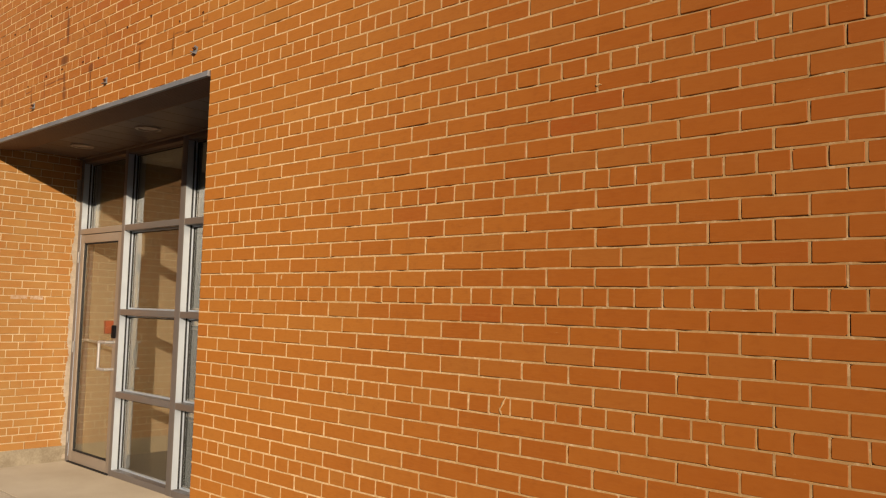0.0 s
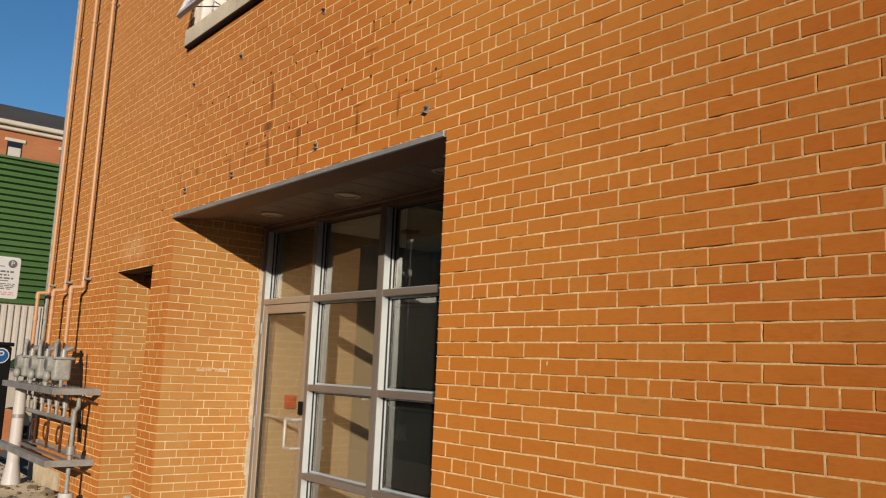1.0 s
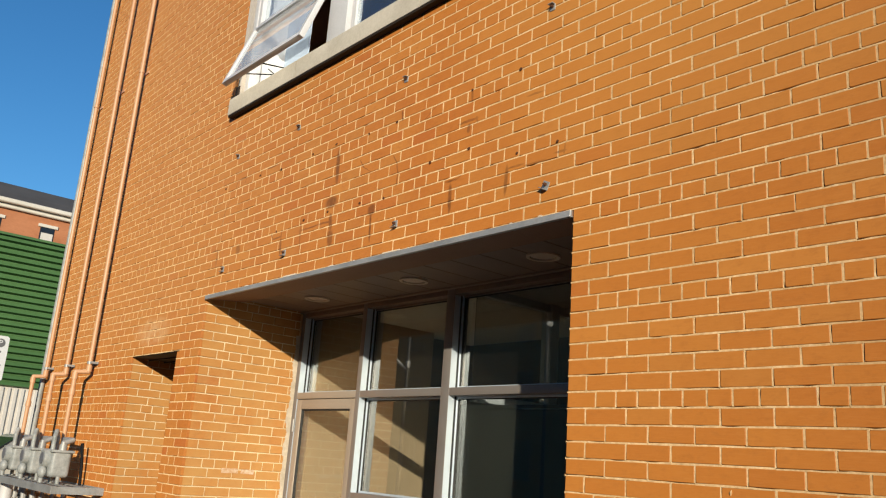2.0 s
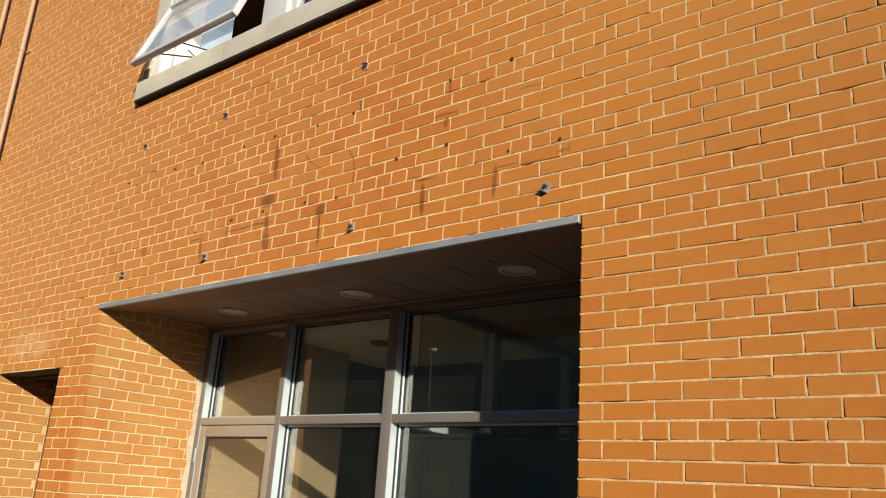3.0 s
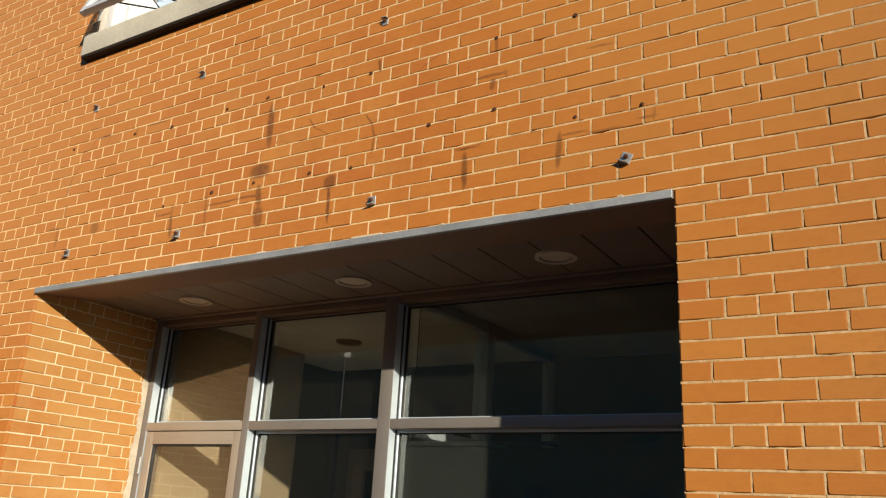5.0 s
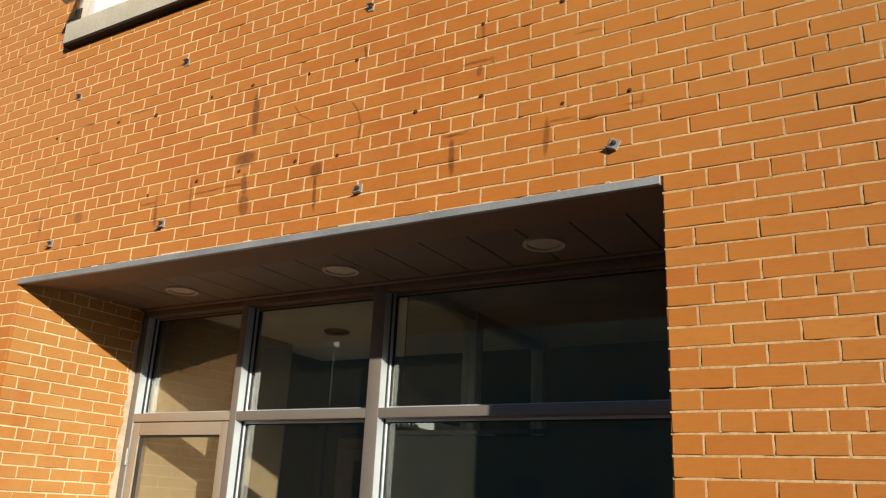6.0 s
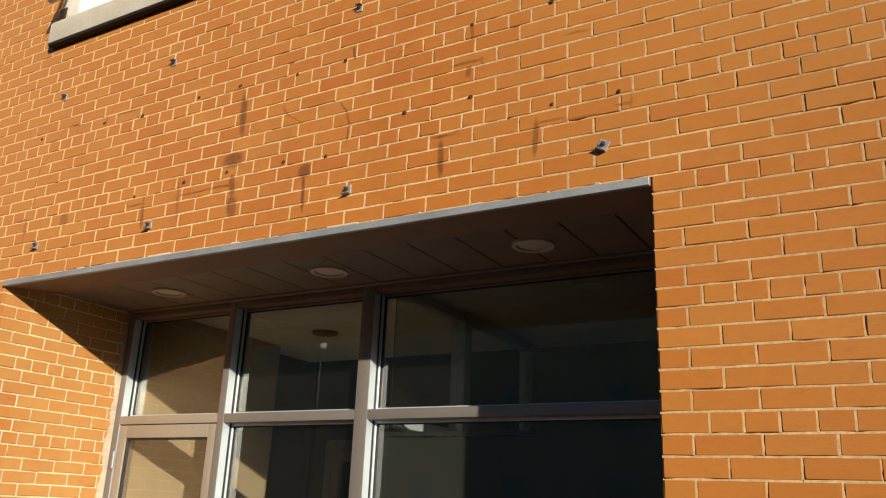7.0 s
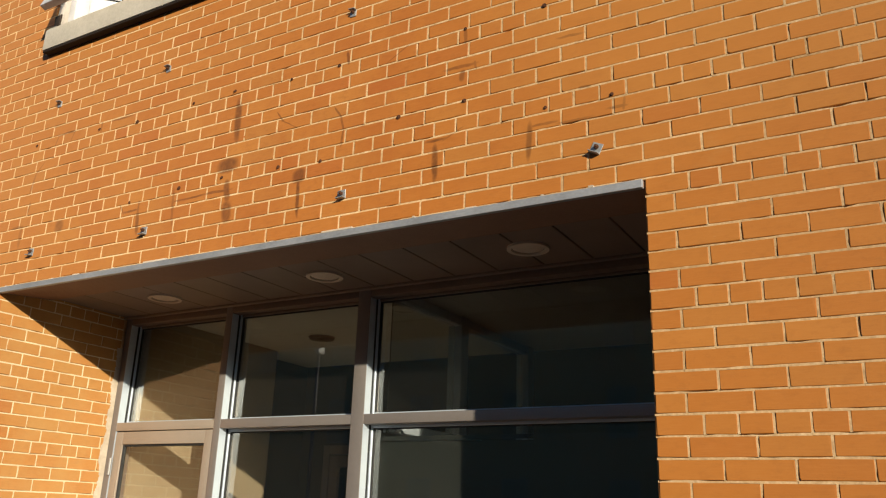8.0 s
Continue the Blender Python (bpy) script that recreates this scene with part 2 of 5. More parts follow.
def mortar_material():
    """Sandy lime mortar: cream, duller and more orange along the older part of the wall."""
    s = Nodes("mortar")
    f = s.math("ADD", s.math("MULTIPLY", s.noise(3.0, 5, 0.6), 0.6), s.math("MULTIPLY", s.noise(90.0, 4, 0.6), 0.4))
    col = s.mix(s.ramp(f, [(0.36, 0.0), (0.62, 1.0)]), (0.54, 0.345, 0.155), (0.81, 0.585, 0.320))
    sep = s.t.nodes.new("ShaderNodeSeparateXYZ")
    s.t.links.new(s.pos, sep.inputs[0])
    old = s.math("DIVIDE", s.math("SUBTRACT", -1.6, sep.outputs[0]), 3.4, clamp=True)
    old = s.math("MULTIPLY", old, s.ramp(s.noise(1.1, 3, 0.5), [(0.3, 0.55), (0.6, 0.95)]))
    old = s.math("MULTIPLY", old, s.math("DIVIDE", s.math("SUBTRACT", sep.outputs[2], 2.1), 0.9, clamp=True))
    col = s.mix(old, col, (0.680, 0.440, 0.200))
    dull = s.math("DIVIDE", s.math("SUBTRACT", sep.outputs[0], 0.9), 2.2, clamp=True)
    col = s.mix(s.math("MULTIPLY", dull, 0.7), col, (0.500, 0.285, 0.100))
    worn = s.ramp(s.noise(38.0, 4, 0.65), [(0.44, 0.0), (0.64, 0.38)])
    col = s.mix(worn, col, (0.380, 0.200, 0.075))
    soiled = s.math("MULTIPLY", sign_marks(s, sep.outputs[0], sep.outputs[2]), s.math("LESS_THAN", sep.outputs[1], 0.02))
    col = s.mix(s.math("MULTIPLY", soiled, 0.7), col, (0.160, 0.060, 0.022))
    chalk = s.ramp(s.noise(27.0, 4, 0.65), [(0.55, 0.0), (0.72, 0.6)])
    col = s.mix(chalk, col, (0.860, 0.700, 0.460))
    s.bump(s.noise(220.0, 4, 0.6), 0.5, 0.001)
    s.put(s.bsdf.inputs["Diffuse Roughness"], 1.0)
    return s.done(col, 0.9)


M = {}
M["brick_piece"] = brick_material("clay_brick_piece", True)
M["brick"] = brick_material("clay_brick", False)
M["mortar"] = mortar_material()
# mortar of the returns, lightened for the brighter light falling there
M["mortar_pale"] = weathered("return_lit_mortar", (0.63, 0.48, 0.275), (0.82, 0.675, 0.44), 90, 3.0, 0.9, bump=0.5, dist=0.001)
M["concrete"] = weathered("concrete", (0.30, 0.245, 0.165), (0.50, 0.43, 0.315), 60, 5.0, 0.9, bump=0.6, dist=0.004)
M["pavement"] = weathered("pavement_concrete", (0.32, 0.265, 0.19), (0.45, 0.385, 0.29), 130, 0.9, 0.92, bump=0.5, dist=0.003)
M["asphalt"] = weathered("asphalt", (0.04, 0.04, 0.04), (0.075, 0.072, 0.07), 200, 0.5, 0.92, bump=0.6, dist=0.004)
M["soil"] = weathered("dry_soil", (0.10, 0.075, 0.05), (0.22, 0.17, 0.11), 70, 3, 0.95, bump=0.8, dist=0.006)
M["stone"] = weathered("limestone_sill", (0.37, 0.33, 0.27), (0.52, 0.475, 0.40), 70, 2.5, 0.85, bump=0.4, dist=0.002)
M["alu"] = weathered("bronze_grey_aluminium", (0.255, 0.222, 0.198), (0.32, 0.285, 0.26), 150, 1.3, 0.40, 0.3, 0.06, 0.0004)
# frame aluminium with the warm bounce from the brick return mixed into its colour
M["door_alu"] = weathered("bounce_lit_aluminium", (0.385, 0.315, 0.245), (0.47, 0.39, 0.31), 150, 1.3, 0.42, 0.15, 0.06, 0.0004)
M["silver"] = weathered("clear_anodised_aluminium", (0.53, 0.605, 0.68), (0.62, 0.695, 0.77), 150, 1.3, 0.38, 0.25, 0.05, 0.0003)
M["galv"] = weathered("galvanised_steel", (0.31, 0.305, 0.29), (0.47, 0.465, 0.445), 60, 6, 0.5, 0.35, 0.1, 0.0005)
M["flash"] = weathered("painted_flashing", (0.29, 0.29, 0.29), (0.46, 0.45, 0.44), 60, 3, 0.5, 0.25, 0.25, 0.001, (1, 1, 2))
M["ribbed"] = weathered("dark_ribbed_trim", (0.026, 0.018, 0.013), (0.042, 0.030, 0.022), 80, 2, 0.7, 0.0, 0.1, 0.0005, spec=0.15)
M["soffit"] = weathered("brown_soffit_panel", (0.145, 0.102, 0.076), (0.215, 0.155, 0.117), 80, 2, 0.45, 0.0, 0.1, 0.0005)
M["chrome"] = weathered("polished_steel", (0.66, 0.65, 0.63), (0.78, 0.77, 0.75), 40, 8, 0.34, 0.55, 0.03, 0.0003)
M["black"] = weathered("black_paint", (0.005, 0.005, 0.006), (0.009, 0.009, 0.010), 90, 4, 0.65, 0.0, 0.1, 0.0005, spec=0.2)
M["brown_paint"] = weathered("brown_door_paint", (0.15, 0.066, 0.030), (0.20, 0.092, 0.042), 60, 3, 0.55, 0.0, 0.15, 0.0006)
M["trim_brown"] = weathered("red_brown_ribbed_trim", (0.205, 0.115, 0.074), (0.265, 0.152, 0.100), 60, 2, 0.6, 0.0, 0.1, 0.0005, spec=0.3)
M["rubber"] = weathered("black_gasket", (0.015, 0.015, 0.015), (0.03, 0.03, 0.03), 90, 4, 0.7)
M["rust"] = weathered("rusty_iron", (0.055, 0.022, 0.010), (0.14, 0.050, 0.018), 120, 20, 0.85, 0.2, 0.5, 0.001)
M["pipe"] = weathered("orange_painted_pipe", (0.55, 0.285, 0.14), (0.64, 0.365, 0.20), 80, 2.5, 0.42, 0.0, 0.15, 0.0006, (1, 1, 0.4))
M["meter"] = weathered("grey_meter_paint", (0.24, 0.25, 0.235), (0.43, 0.43, 0.405), 70, 14, 0.5, 0.05, 0.15, 0.0006)
M["white_paint"] = weathered("white_frame_paint", (0.56, 0.545, 0.54), (0.67, 0.655, 0.65), 90, 3, 0.45, 0.0, 0.1, 0.0006)
M["cream"] = weathered("cream_render", (0.41, 0.36, 0.31), (0.49, 0.44, 0.385), 60, 4, 0.85, 0.0, 0.3, 0.001)
M["plaster"] = weathered("tan_plaster", (0.31, 0.245, 0.160), (0.36, 0.287, 0.188), 120, 1.5, 0.75, 0.0, 0.15, 0.0008)
M["ceiling"] = weathered("ceiling_paint", (0.60, 0.55, 0.465), (0.68, 0.63, 0.54), 160, 2, 0.9, 0.0, 0.2, 0.001)
# hall floor and inner walls set darker to carry the shade indoors
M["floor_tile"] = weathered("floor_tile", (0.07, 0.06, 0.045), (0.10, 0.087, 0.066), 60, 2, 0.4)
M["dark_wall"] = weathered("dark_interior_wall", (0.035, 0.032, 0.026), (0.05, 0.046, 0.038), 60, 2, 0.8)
M["residue"] = weathered("tape_residue", (0.50, 0.27, 0.11), (0.70, 0.57, 0.44), 60, 40, 0.8, 0.0, 0.3, 0.001)
M["caulk"] = weathered("flaking_sealant", (0.46, 0.38, 0.28), (0.66, 0.57, 0.45), 45, 9, 0.85, 0.0, 0.6, 0.003)
M["red_paint"] = weathered("red_enamel", (0.36, 0.045, 0.022), (0.44, 0.07, 0.03), 60, 8, 0.4)
M["green_metal"] = weathered("green_cladding", (0.055, 0.125, 0.036), (0.080, 0.170, 0.052), 8, 0.35, 0.5, 0.0, 0.1, 0.002)
M["white_metal"] = weathered("white_cladding", (0.55, 0.505, 0.445), (0.67, 0.62, 0.555), 8, 0.4, 0.55, 0.0, 0.1, 0.002)
M["far_brick"] = weathered("far_red_brick", (0.42, 0.155, 0.065), (0.56, 0.24, 0.11), 5, 0.35, 0.85, 0.0, 0.3, 0.01, (1, 1, 3))
# tone picked to lift and warm what the shop front glass mirrors
M["street_tan"] = weathered("street_tan_front", (0.47, 0.335, 0.19), (0.58, 0.425, 0.255), 3, 0.2, 0.85, 0.0, 0.2, 0.01)
M["roof"] = weathered("dark_roof_felt", (0.028, 0.026, 0.026), (0.05, 0.046, 0.045), 6, 0.4, 0.9)
M["far_trim"] = weathered("cream_cornice", (0.58, 0.52, 0.42), (0.70, 0.64, 0.55), 10, 0.5, 0.7)
M["sign_white"] = weathered("sign_sheet", (0.66, 0.67, 0.68), (0.75, 0.76, 0.77), 60, 3, 0.4)
M["sign_blue"] = weathered("blue_enamel", (0.012, 0.085, 0.26), (0.018, 0.11, 0.31), 60, 3, 0.4)
M["sign_grey"] = weathered("grey_print", (0.12, 0.12, 0.13), (0.17, 0.17, 0.18), 60, 3, 0.6)
M["sign_red"] = weathered("red_print", (0.62, 0.24, 0.20), (0.68, 0.30, 0.26), 60, 3, 0.6)
M["car_paint"] = weathered("cream_car_paint", (0.50, 0.46, 0.39), (0.54, 0.50, 0.43), 20, 1, 0.25, 0.1, 0.02, 0.0003)
M["car_glass"] = weathered("dark_car_glass", (0.012, 0.014, 0.016), (0.02, 0.022, 0.025), 20, 1, 0.08)
M["blind"] = weathered("pale_blue_blind", (0.37, 0.46, 0.59), (0.44, 0.53, 0.66), 40, 2, 0.7)
M["lens"] = weathered("frosted_lens", (0.50, 0.42, 0.33), (0.62, 0.53, 0.43), 60, 9, 0.4)
M["glass"] = glass_material("clear_glass", (0.84, 0.84, 0.81), 0.002, (0.5, 0.45, 0.38), 1.9)
M["glass_up"] = glass_material("window_glass", (0.80, 0.84, 0.88), 0.02, (0.5, 0.5, 0.5), 2.0)
M["glass_dusty"] = glass_material("dusty_glass", (0.82, 0.85, 0.88), 0.22, (0.66, 0.64, 0.63), 1.8)
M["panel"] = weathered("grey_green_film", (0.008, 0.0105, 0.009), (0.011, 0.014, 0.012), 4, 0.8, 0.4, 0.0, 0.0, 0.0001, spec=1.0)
# near-black, holds the darkness of the upper room
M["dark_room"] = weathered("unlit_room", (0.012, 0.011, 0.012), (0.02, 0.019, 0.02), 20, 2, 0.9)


# ---- mesh helpers ----
def box(bm, x0, x1, y0, y1, z0, z1, bevel=0.0, seg=1, m=None):
    g = bmesh.ops.create_cube(bm, size=1.0)
    v = g["verts"]
    bmesh.ops.scale(bm, vec=(abs(x1 - x0), abs(y1 - y0), abs(z1 - z0)), verts=v)
    bmesh.ops.translate(bm, vec=((x0 + x1) / 2, (y0 + y1) / 2, (z0 + z1) / 2), verts=v)
    if m is not None:
        bmesh.ops.transform(bm, matrix=m, verts=v)
    if bevel > 0:
        e = list({e for w in v for e in w.link_edges})
        bmesh.ops.bevel(bm, geom=e, offset=bevel, segments=seg, affect="EDGES", profile=0.6)
    return bm


def rod(bm, p, q, r, r2=None, seg=16, caps=True):
    """A round bar or cone from p to q."""
    p, q = Vector(p), Vector(q)
    d = q - p
    m = Matrix.Translation((p + q) / 2) @ d.to_track_quat("Z", "Y").to_matrix().to_4x4()
    bmesh.ops.create_cone(bm, cap_ends=caps, segments=seg, radius1=r, radius2=r if r2 is None else r2, depth=d.length, matrix=m)
    return bm


def run(bm, pts, r, seg=14):
    """A bent tube along points, rounded at the bends."""
    pts = [Vector(p) for p in pts]
    for a, b in zip(pts, pts[1:]):
        rod(bm, a, b, r, seg=seg)
    for p in pts[1:-1]:
        bmesh.ops.create_uvsphere(bm, u_segments=seg, v_segments=8, radius=r * 1.02, matrix=Matrix.Translation(p))
    return bm


def ball(bm, p, r, sx=1, sy=1, sz=1, u=16, v=10):
    bmesh.ops.create_uvsphere(bm, u_segments=u, v_segments=v, radius=r, matrix=Matrix.Translation(p) @ Matrix.Diagonal((sx, sy, sz, 1)))
    return bm


def base_of(ob):
    p = Vector((0, 0, 0))
    while ob is not None:
        p += ob.location
        ob = ob.parent
    return p


def part(name, bm, material, parent=None, label="", smooth=True):
    """Links a bmesh, written in world metres, as one mesh under a thing or a part."""
    if parent is not None:
        bmesh.ops.translate(bm, vec=-base_of(parent), verts=bm.verts)
    bmesh.ops.recalc_face_normals(bm, faces=bm.faces)
    me = bpy.data.meshes.new(name)
    bm.to_mesh(me)
    bm.free()
    if smooth:
        me.shade_smooth()
        me.set_sharp_from_angle(angle=radians(35))
    me.materials.append(M[material])
    ob = new(name, me)
    if parent is not None:
        ob.parent = parent
    if label:
        ob["label"] = label
    if name == "pane" and material.startswith("glass"):
        ob.visible_shadow = False
    return ob


def thing(name, x, y, z, label, category, group="", kind=""):
    ob = new(name)
    ob.location = (x, y, z)
    ob.empty_display_size = 0.1
    return tagged(ob, label, category, group, kind)


def structure(name, bm, material, label, category):
    return tagged(part(name, bm, material), label, category, kind="structure")


N = bmesh.new


# ---- brickwork ----
def cut(intervals, a, b):
    out = []
    for p, q in intervals:
        if b <= p or a >= q:
            out.append((p, q))
        else:
            if a > p + 0.01:
                out.append((p, a))
            if b < q - 0.01:
                out.append((b, q))
    return out


def courses(u0, u1, r0, r1, holes=(), flip=False):
    """The bricks of a bonded face as (u from, u to, course, whether a joint is before it): five stretcher courses to one of headers."""
    out = []
    for r in range(r0, r1):
        za, zb = ZT + r * BC, ZT + (r + 1) * BC
        spans = [(u0, u1)]
        for ha, hb, hz0, hz1 in holes:
            if zb > hz0 + 0.012 and za < hz1 - 0.012:
                spans = cut(spans, ha, hb)
        if r % 6 == 5:
            step, phase = BL / 2, 0.25 * BL
        else:
            step, phase = BL, (0.5 * BL if (r % 2 == 0) != flip else 0.0)
        for p, q in spans:
            k = math.floor((p - phase) / step)
            while phase + k * step < q - 1e-6:
                a, b = max(p, phase + k * step), min(q, phase + (k + 1) * step)
                k += 1
                if step < BL and a == p and b - a < 0.06:
                    b = min(q, b + step)      # a three-quarter closer at the jamb
                    k += 1
                elif step < BL and b < q and q - b < 0.06:
                    b = q
                    k += 1
                if b - a > 0.03:
                    out.append((a, b, r, a > p + 0.001))
    return out


def brick_shape(w, h, rnd, depth=0.05):
    """A brick's face with worn corners, arrises and sides, centred on its own face; front towards -y."""
    b = 0.0016
    j = lambda q: rnd.uniform(-q, q)
    ring = []
    for sx, sz in ((-1, -1), (1, -1), (1, 1), (-1, 1)):
        cx, cz = rnd.choice((0.0015, 0.002, 0.003, 0.0045, 0.008)), rnd.choice((0.0015, 0.002, 0.003, 0.006))
        p = (sx * (w / 2 - cx), sz * h / 2 + j(0.0009))
        q = (sx * w / 2 + j(0.0009), sz * (h / 2 - cz))
        ring += [q, p] if sx * sz > 0 else [p, q]
    lift = [j(0.0005) for _ in ring]
    v = [(x * (1 - 2 * b / w), f, z * (1 - 2 * b / h)) for (x, z), f in zip(ring, lift)]
    v += [(x, b + f, z) for (x, z), f in zip(ring, lift)]
    v += [(x, depth, z) for x, z in ring]
    f = [tuple(range(8))]
    for k in range(8):
        n = (k + 1) % 8
        f.append((k, k + 8, n + 8, n))
        f.append((k + 8, k + 16, n + 16, n + 8))
    return v, f


def lay(name, bricks, origin, u_dir, seed, parent, group_label, pick=None, joint_material="mortar"):
    """Lays the bricks on a face: singly where pick() says so, the others joined. The face looks along u_dir turned by -90 degrees."""
    rnd = random.Random(seed)
    u = Vector(u_dir)
    n = Vector((u.y, -u.x, 0))          # outward
    rot = Matrix(((u.x, -n.x, 0), (u.y, -n.y, 0), (0, 0, 1)))
    kinds = {}
    verts, faces = [], []
    mverts, mfaces = [], []

    def bead(u0, u1, z0, z1, out, gap, steps, upright):
        """A ragged strip of mortar in a joint, a little behind the bricks' faces, and pulled back by gap from the brick after it."""
        o = Vector(origin)
        j = lambda q: rnd.uniform(-q, q)
        k = len(mverts)
        for i in range(steps + 1):
            t = i / steps
            loss = max(0.0, gap * rnd.uniform(0.3, 1.5) + (rnd.uniform(0.001, 0.0035) if rnd.random() < 0.08 else 0.0))
            if upright:
                pair = ((u0 + j(0.0005), z0 + (z1 - z0) * t), (u1 - loss, z0 + (z1 - z0) * t))
            else:
                pair = ((u0 + (u1 - u0) * t, z0 + j(0.0005)), (u0 + (u1 - u0) * t, z1 - loss))
            face = out + j(0.0005)
            for back in (face, -0.0135):
                for uu, zz in pair:
                    q = o + u * uu + n * back
                    mverts.append((q.x, q.y, zz))
        for i in range(steps):
            p, q = k + 4 * i, k + 4 * (i + 1)
            mfaces.extend(((p, q, q + 1, p + 1), (p, p + 2, q + 2, q), (p + 1, q + 1, q + 3, p + 3)))

    for a, b, r, joint in bricks:
        w, h = b - a - JOINT, BC - JOINT
        c = Vector(origin) + u * ((a + b) / 2 + rnd.uniform(-0.0012, 0.0012)) + n * rnd.uniform(-0.0003, 0.0009)
        c.z = ZT + (r + 0.5) * BC + rnd.uniform(-0.0009, 0.0009)
        tilt = Matrix.Rotation(rnd.uniform(-0.006, 0.006), 3, "Y")
        zb = ZT + r * BC
        gap = rnd.choice((0.0007, 0.0012, 0.0017, 0.0022, 0.0030))
        bead(a, b, zb - JOINT / 2 - 0.0006, zb + JOINT / 2 + 0.0003, -rnd.uniform(0.0002, 0.0018), gap, 5 if b - a > 0.15 else 3, False)
        if joint:
            gap = rnd.choice((0.0006, 0.0010, 0.0016, 0.0024, 0.0036))
            bead(a - JOINT / 2 - 0.0006, a + JOINT / 2 + 0.0003, zb + JOINT / 2 - 0.001, zb + BC - JOINT / 2 + 0.001, -rnd.uniform(0.0002, 0.0018), gap, 3, True)
        if pick is not None and pick(c, w):
            key = (round(w, 3), rnd.randrange(5))
            if key not in kinds:
                v, f = brick_shape(w, h, rnd)
                me = bpy.data.meshes.new("brick")
                me.from_pydata([tuple(rot @ Vector(p)) for p in v], [], f)
                me.materials.append(M["brick_piece"])
                kinds[key] = me
            ob = new("brick", kinds[key])
            ob.matrix_basis = Matrix.Translation(c - base_of(parent)) @ tilt.to_4x4()
            ob.parent = parent
        else:
            v, f = brick_shape(w, h, rnd)
            k = len(verts)
            verts += [tuple(c + rot @ (tilt @ Vector(p))) for p in v]
            faces += [tuple(i + k for i in q) for q in f]
    if verts:
        o = base_of(parent)
        me = bpy.data.meshes.new(name)
        me.from_pydata([(x - o.x, y - o.y, z - o.z) for x, y, z in verts], [], faces)
        me.materials.append(M["brick"])
        ob = new(name, me)
        ob.parent = parent
        tagged(ob, group_label, kind="stuff")
    o = base_of(parent)
    me = bpy.data.meshes.new("mortar_joints")
    me.from_pydata([(x - o.x, y - o.y, z - o.z) for x, y, z in mverts], [], mfaces)
    me.materials.append(M[joint_material])
    ob = new("mortar_joints", me)
    ob.parent = parent
    tagged(ob, "pale mortar joints", kind="stuff")


# ---- plan ----
OX0, OX1 = -18 * BL, 0.0          # doorway recess
RD = 0.87                         # its depth, to the front of the glazing
NX0, NX1, NZ1 = -5.0, -4.06, ZT - 6 * BC   # narrow recess
WX0, WX1 = -18 * BL, 0.0            # upper window
SX0, SX1 = -18 * BL, 0.0         # its sill
SZ0, SZ1 = ZT + 22 * BC, ZT + 24 * BC
WZ1 = ZT + 52 * BC
CX, EX = -7.45, 7.2               # ends of the building
TOP = ZT + 90 * BC
MY = 0.0095                       # face of the mortar behind the faces of the bricks
FOOT = 0.143                      # top of the concrete footing

# ground: one sheet to the horizon, the pavement on it
bm = N()
bmesh.ops.create_grid(bm, x_segments=2, y_segments=2, size=1500, matrix=Matrix.Translation((0, 0, -0.13)))
structure("ground", bm, "asphalt", "grey asphalt ground running on past the building", "ground")

bm = N()
rnd = random.Random(3)
def rise_at(x):
    """The pavement climbs a little from the doorway to the meters."""
    return 0.13 * min(1.0, max(0.0, (-3.75 - x) / 1.3))


xs = [-14.0, -11.2, -9.4, -7.6, -6.3, -5.05, -3.75, -2.2, -0.4, 1.4, 3.2, 5.0, 7.0]
pavement = tagged(new("pavement"), "worn concrete pavement slabs along the brick wall", "pavement", kind="structure")
for a, b in zip(xs, xs[1:]):
    for c, d in ((-3.6, -1.8), (-1.8, 0.02)):
        s = N()
        box(s, a + 0.006, b - 0.006, c + 0.006, d - 0.006, -0.13, rnd.uniform(-0.004, 0.0), 0.006, 2)
        for v in s.verts:
            if v.co.z > -0.1:
                v.co.z += rise_at(v.co.x)
        part("paving_slab", s, "pavement", pavement)
s = N()
box(s, OX0 + 0.004, -0.004, 0.024, RD + 0.10, -0.13, 0.0, 0.003)
part("threshold_slab", s, "pavement", pavement, "bare concrete slab in the doorway")
s = N()
box(s, -14.0, 7.0, -3.78, -3.61, -0.13, 0.004, 0.02, 3)
part("kerb", s, "concrete", pavement)

# wall cores: mortar, the bricks stand proud of them
bm = N()
D = 0.34
for x0, x1, y0, y1, z0, z1 in (
        (OX1 + MY, EX, MY, RD + 0.12, FOOT, ZT),                 # right of the doorway
        (NX1 + MY, OX0 - MY, MY, RD + 0.12, FOOT, NZ1),          # pier between doorway and narrow recess
        (CX + MY, NX0 - MY, MY, RD + 0.12, FOOT, NZ1),           # left of the narrow recess
        (CX + MY, OX0 - MY, MY, RD + 0.12, NZ1, ZT),
        (NX0 - MY, NX1 + MY, 0.50, RD + 0.12, 0.0, NZ1),         # its back
        (CX + MY, OX0, MY, D, ZT, SZ0),
        (OX1, EX, MY, D, ZT, SZ0),
        (OX0, OX1, MY, D, ZT + 0.066, SZ0),                      # over the doorway
        (CX + MY, WX0, MY, D, SZ0, WZ1),
        (WX1, EX, MY, D, SZ0, WZ1),
        (CX + MY, EX, MY, D, WZ1, TOP)):
    box(bm, x0, x1, y0, y1, z0, z1)
wall_front = structure("wall_front", bm, "mortar", "orange clay brick wall in common bond with pale mortar", "wall")

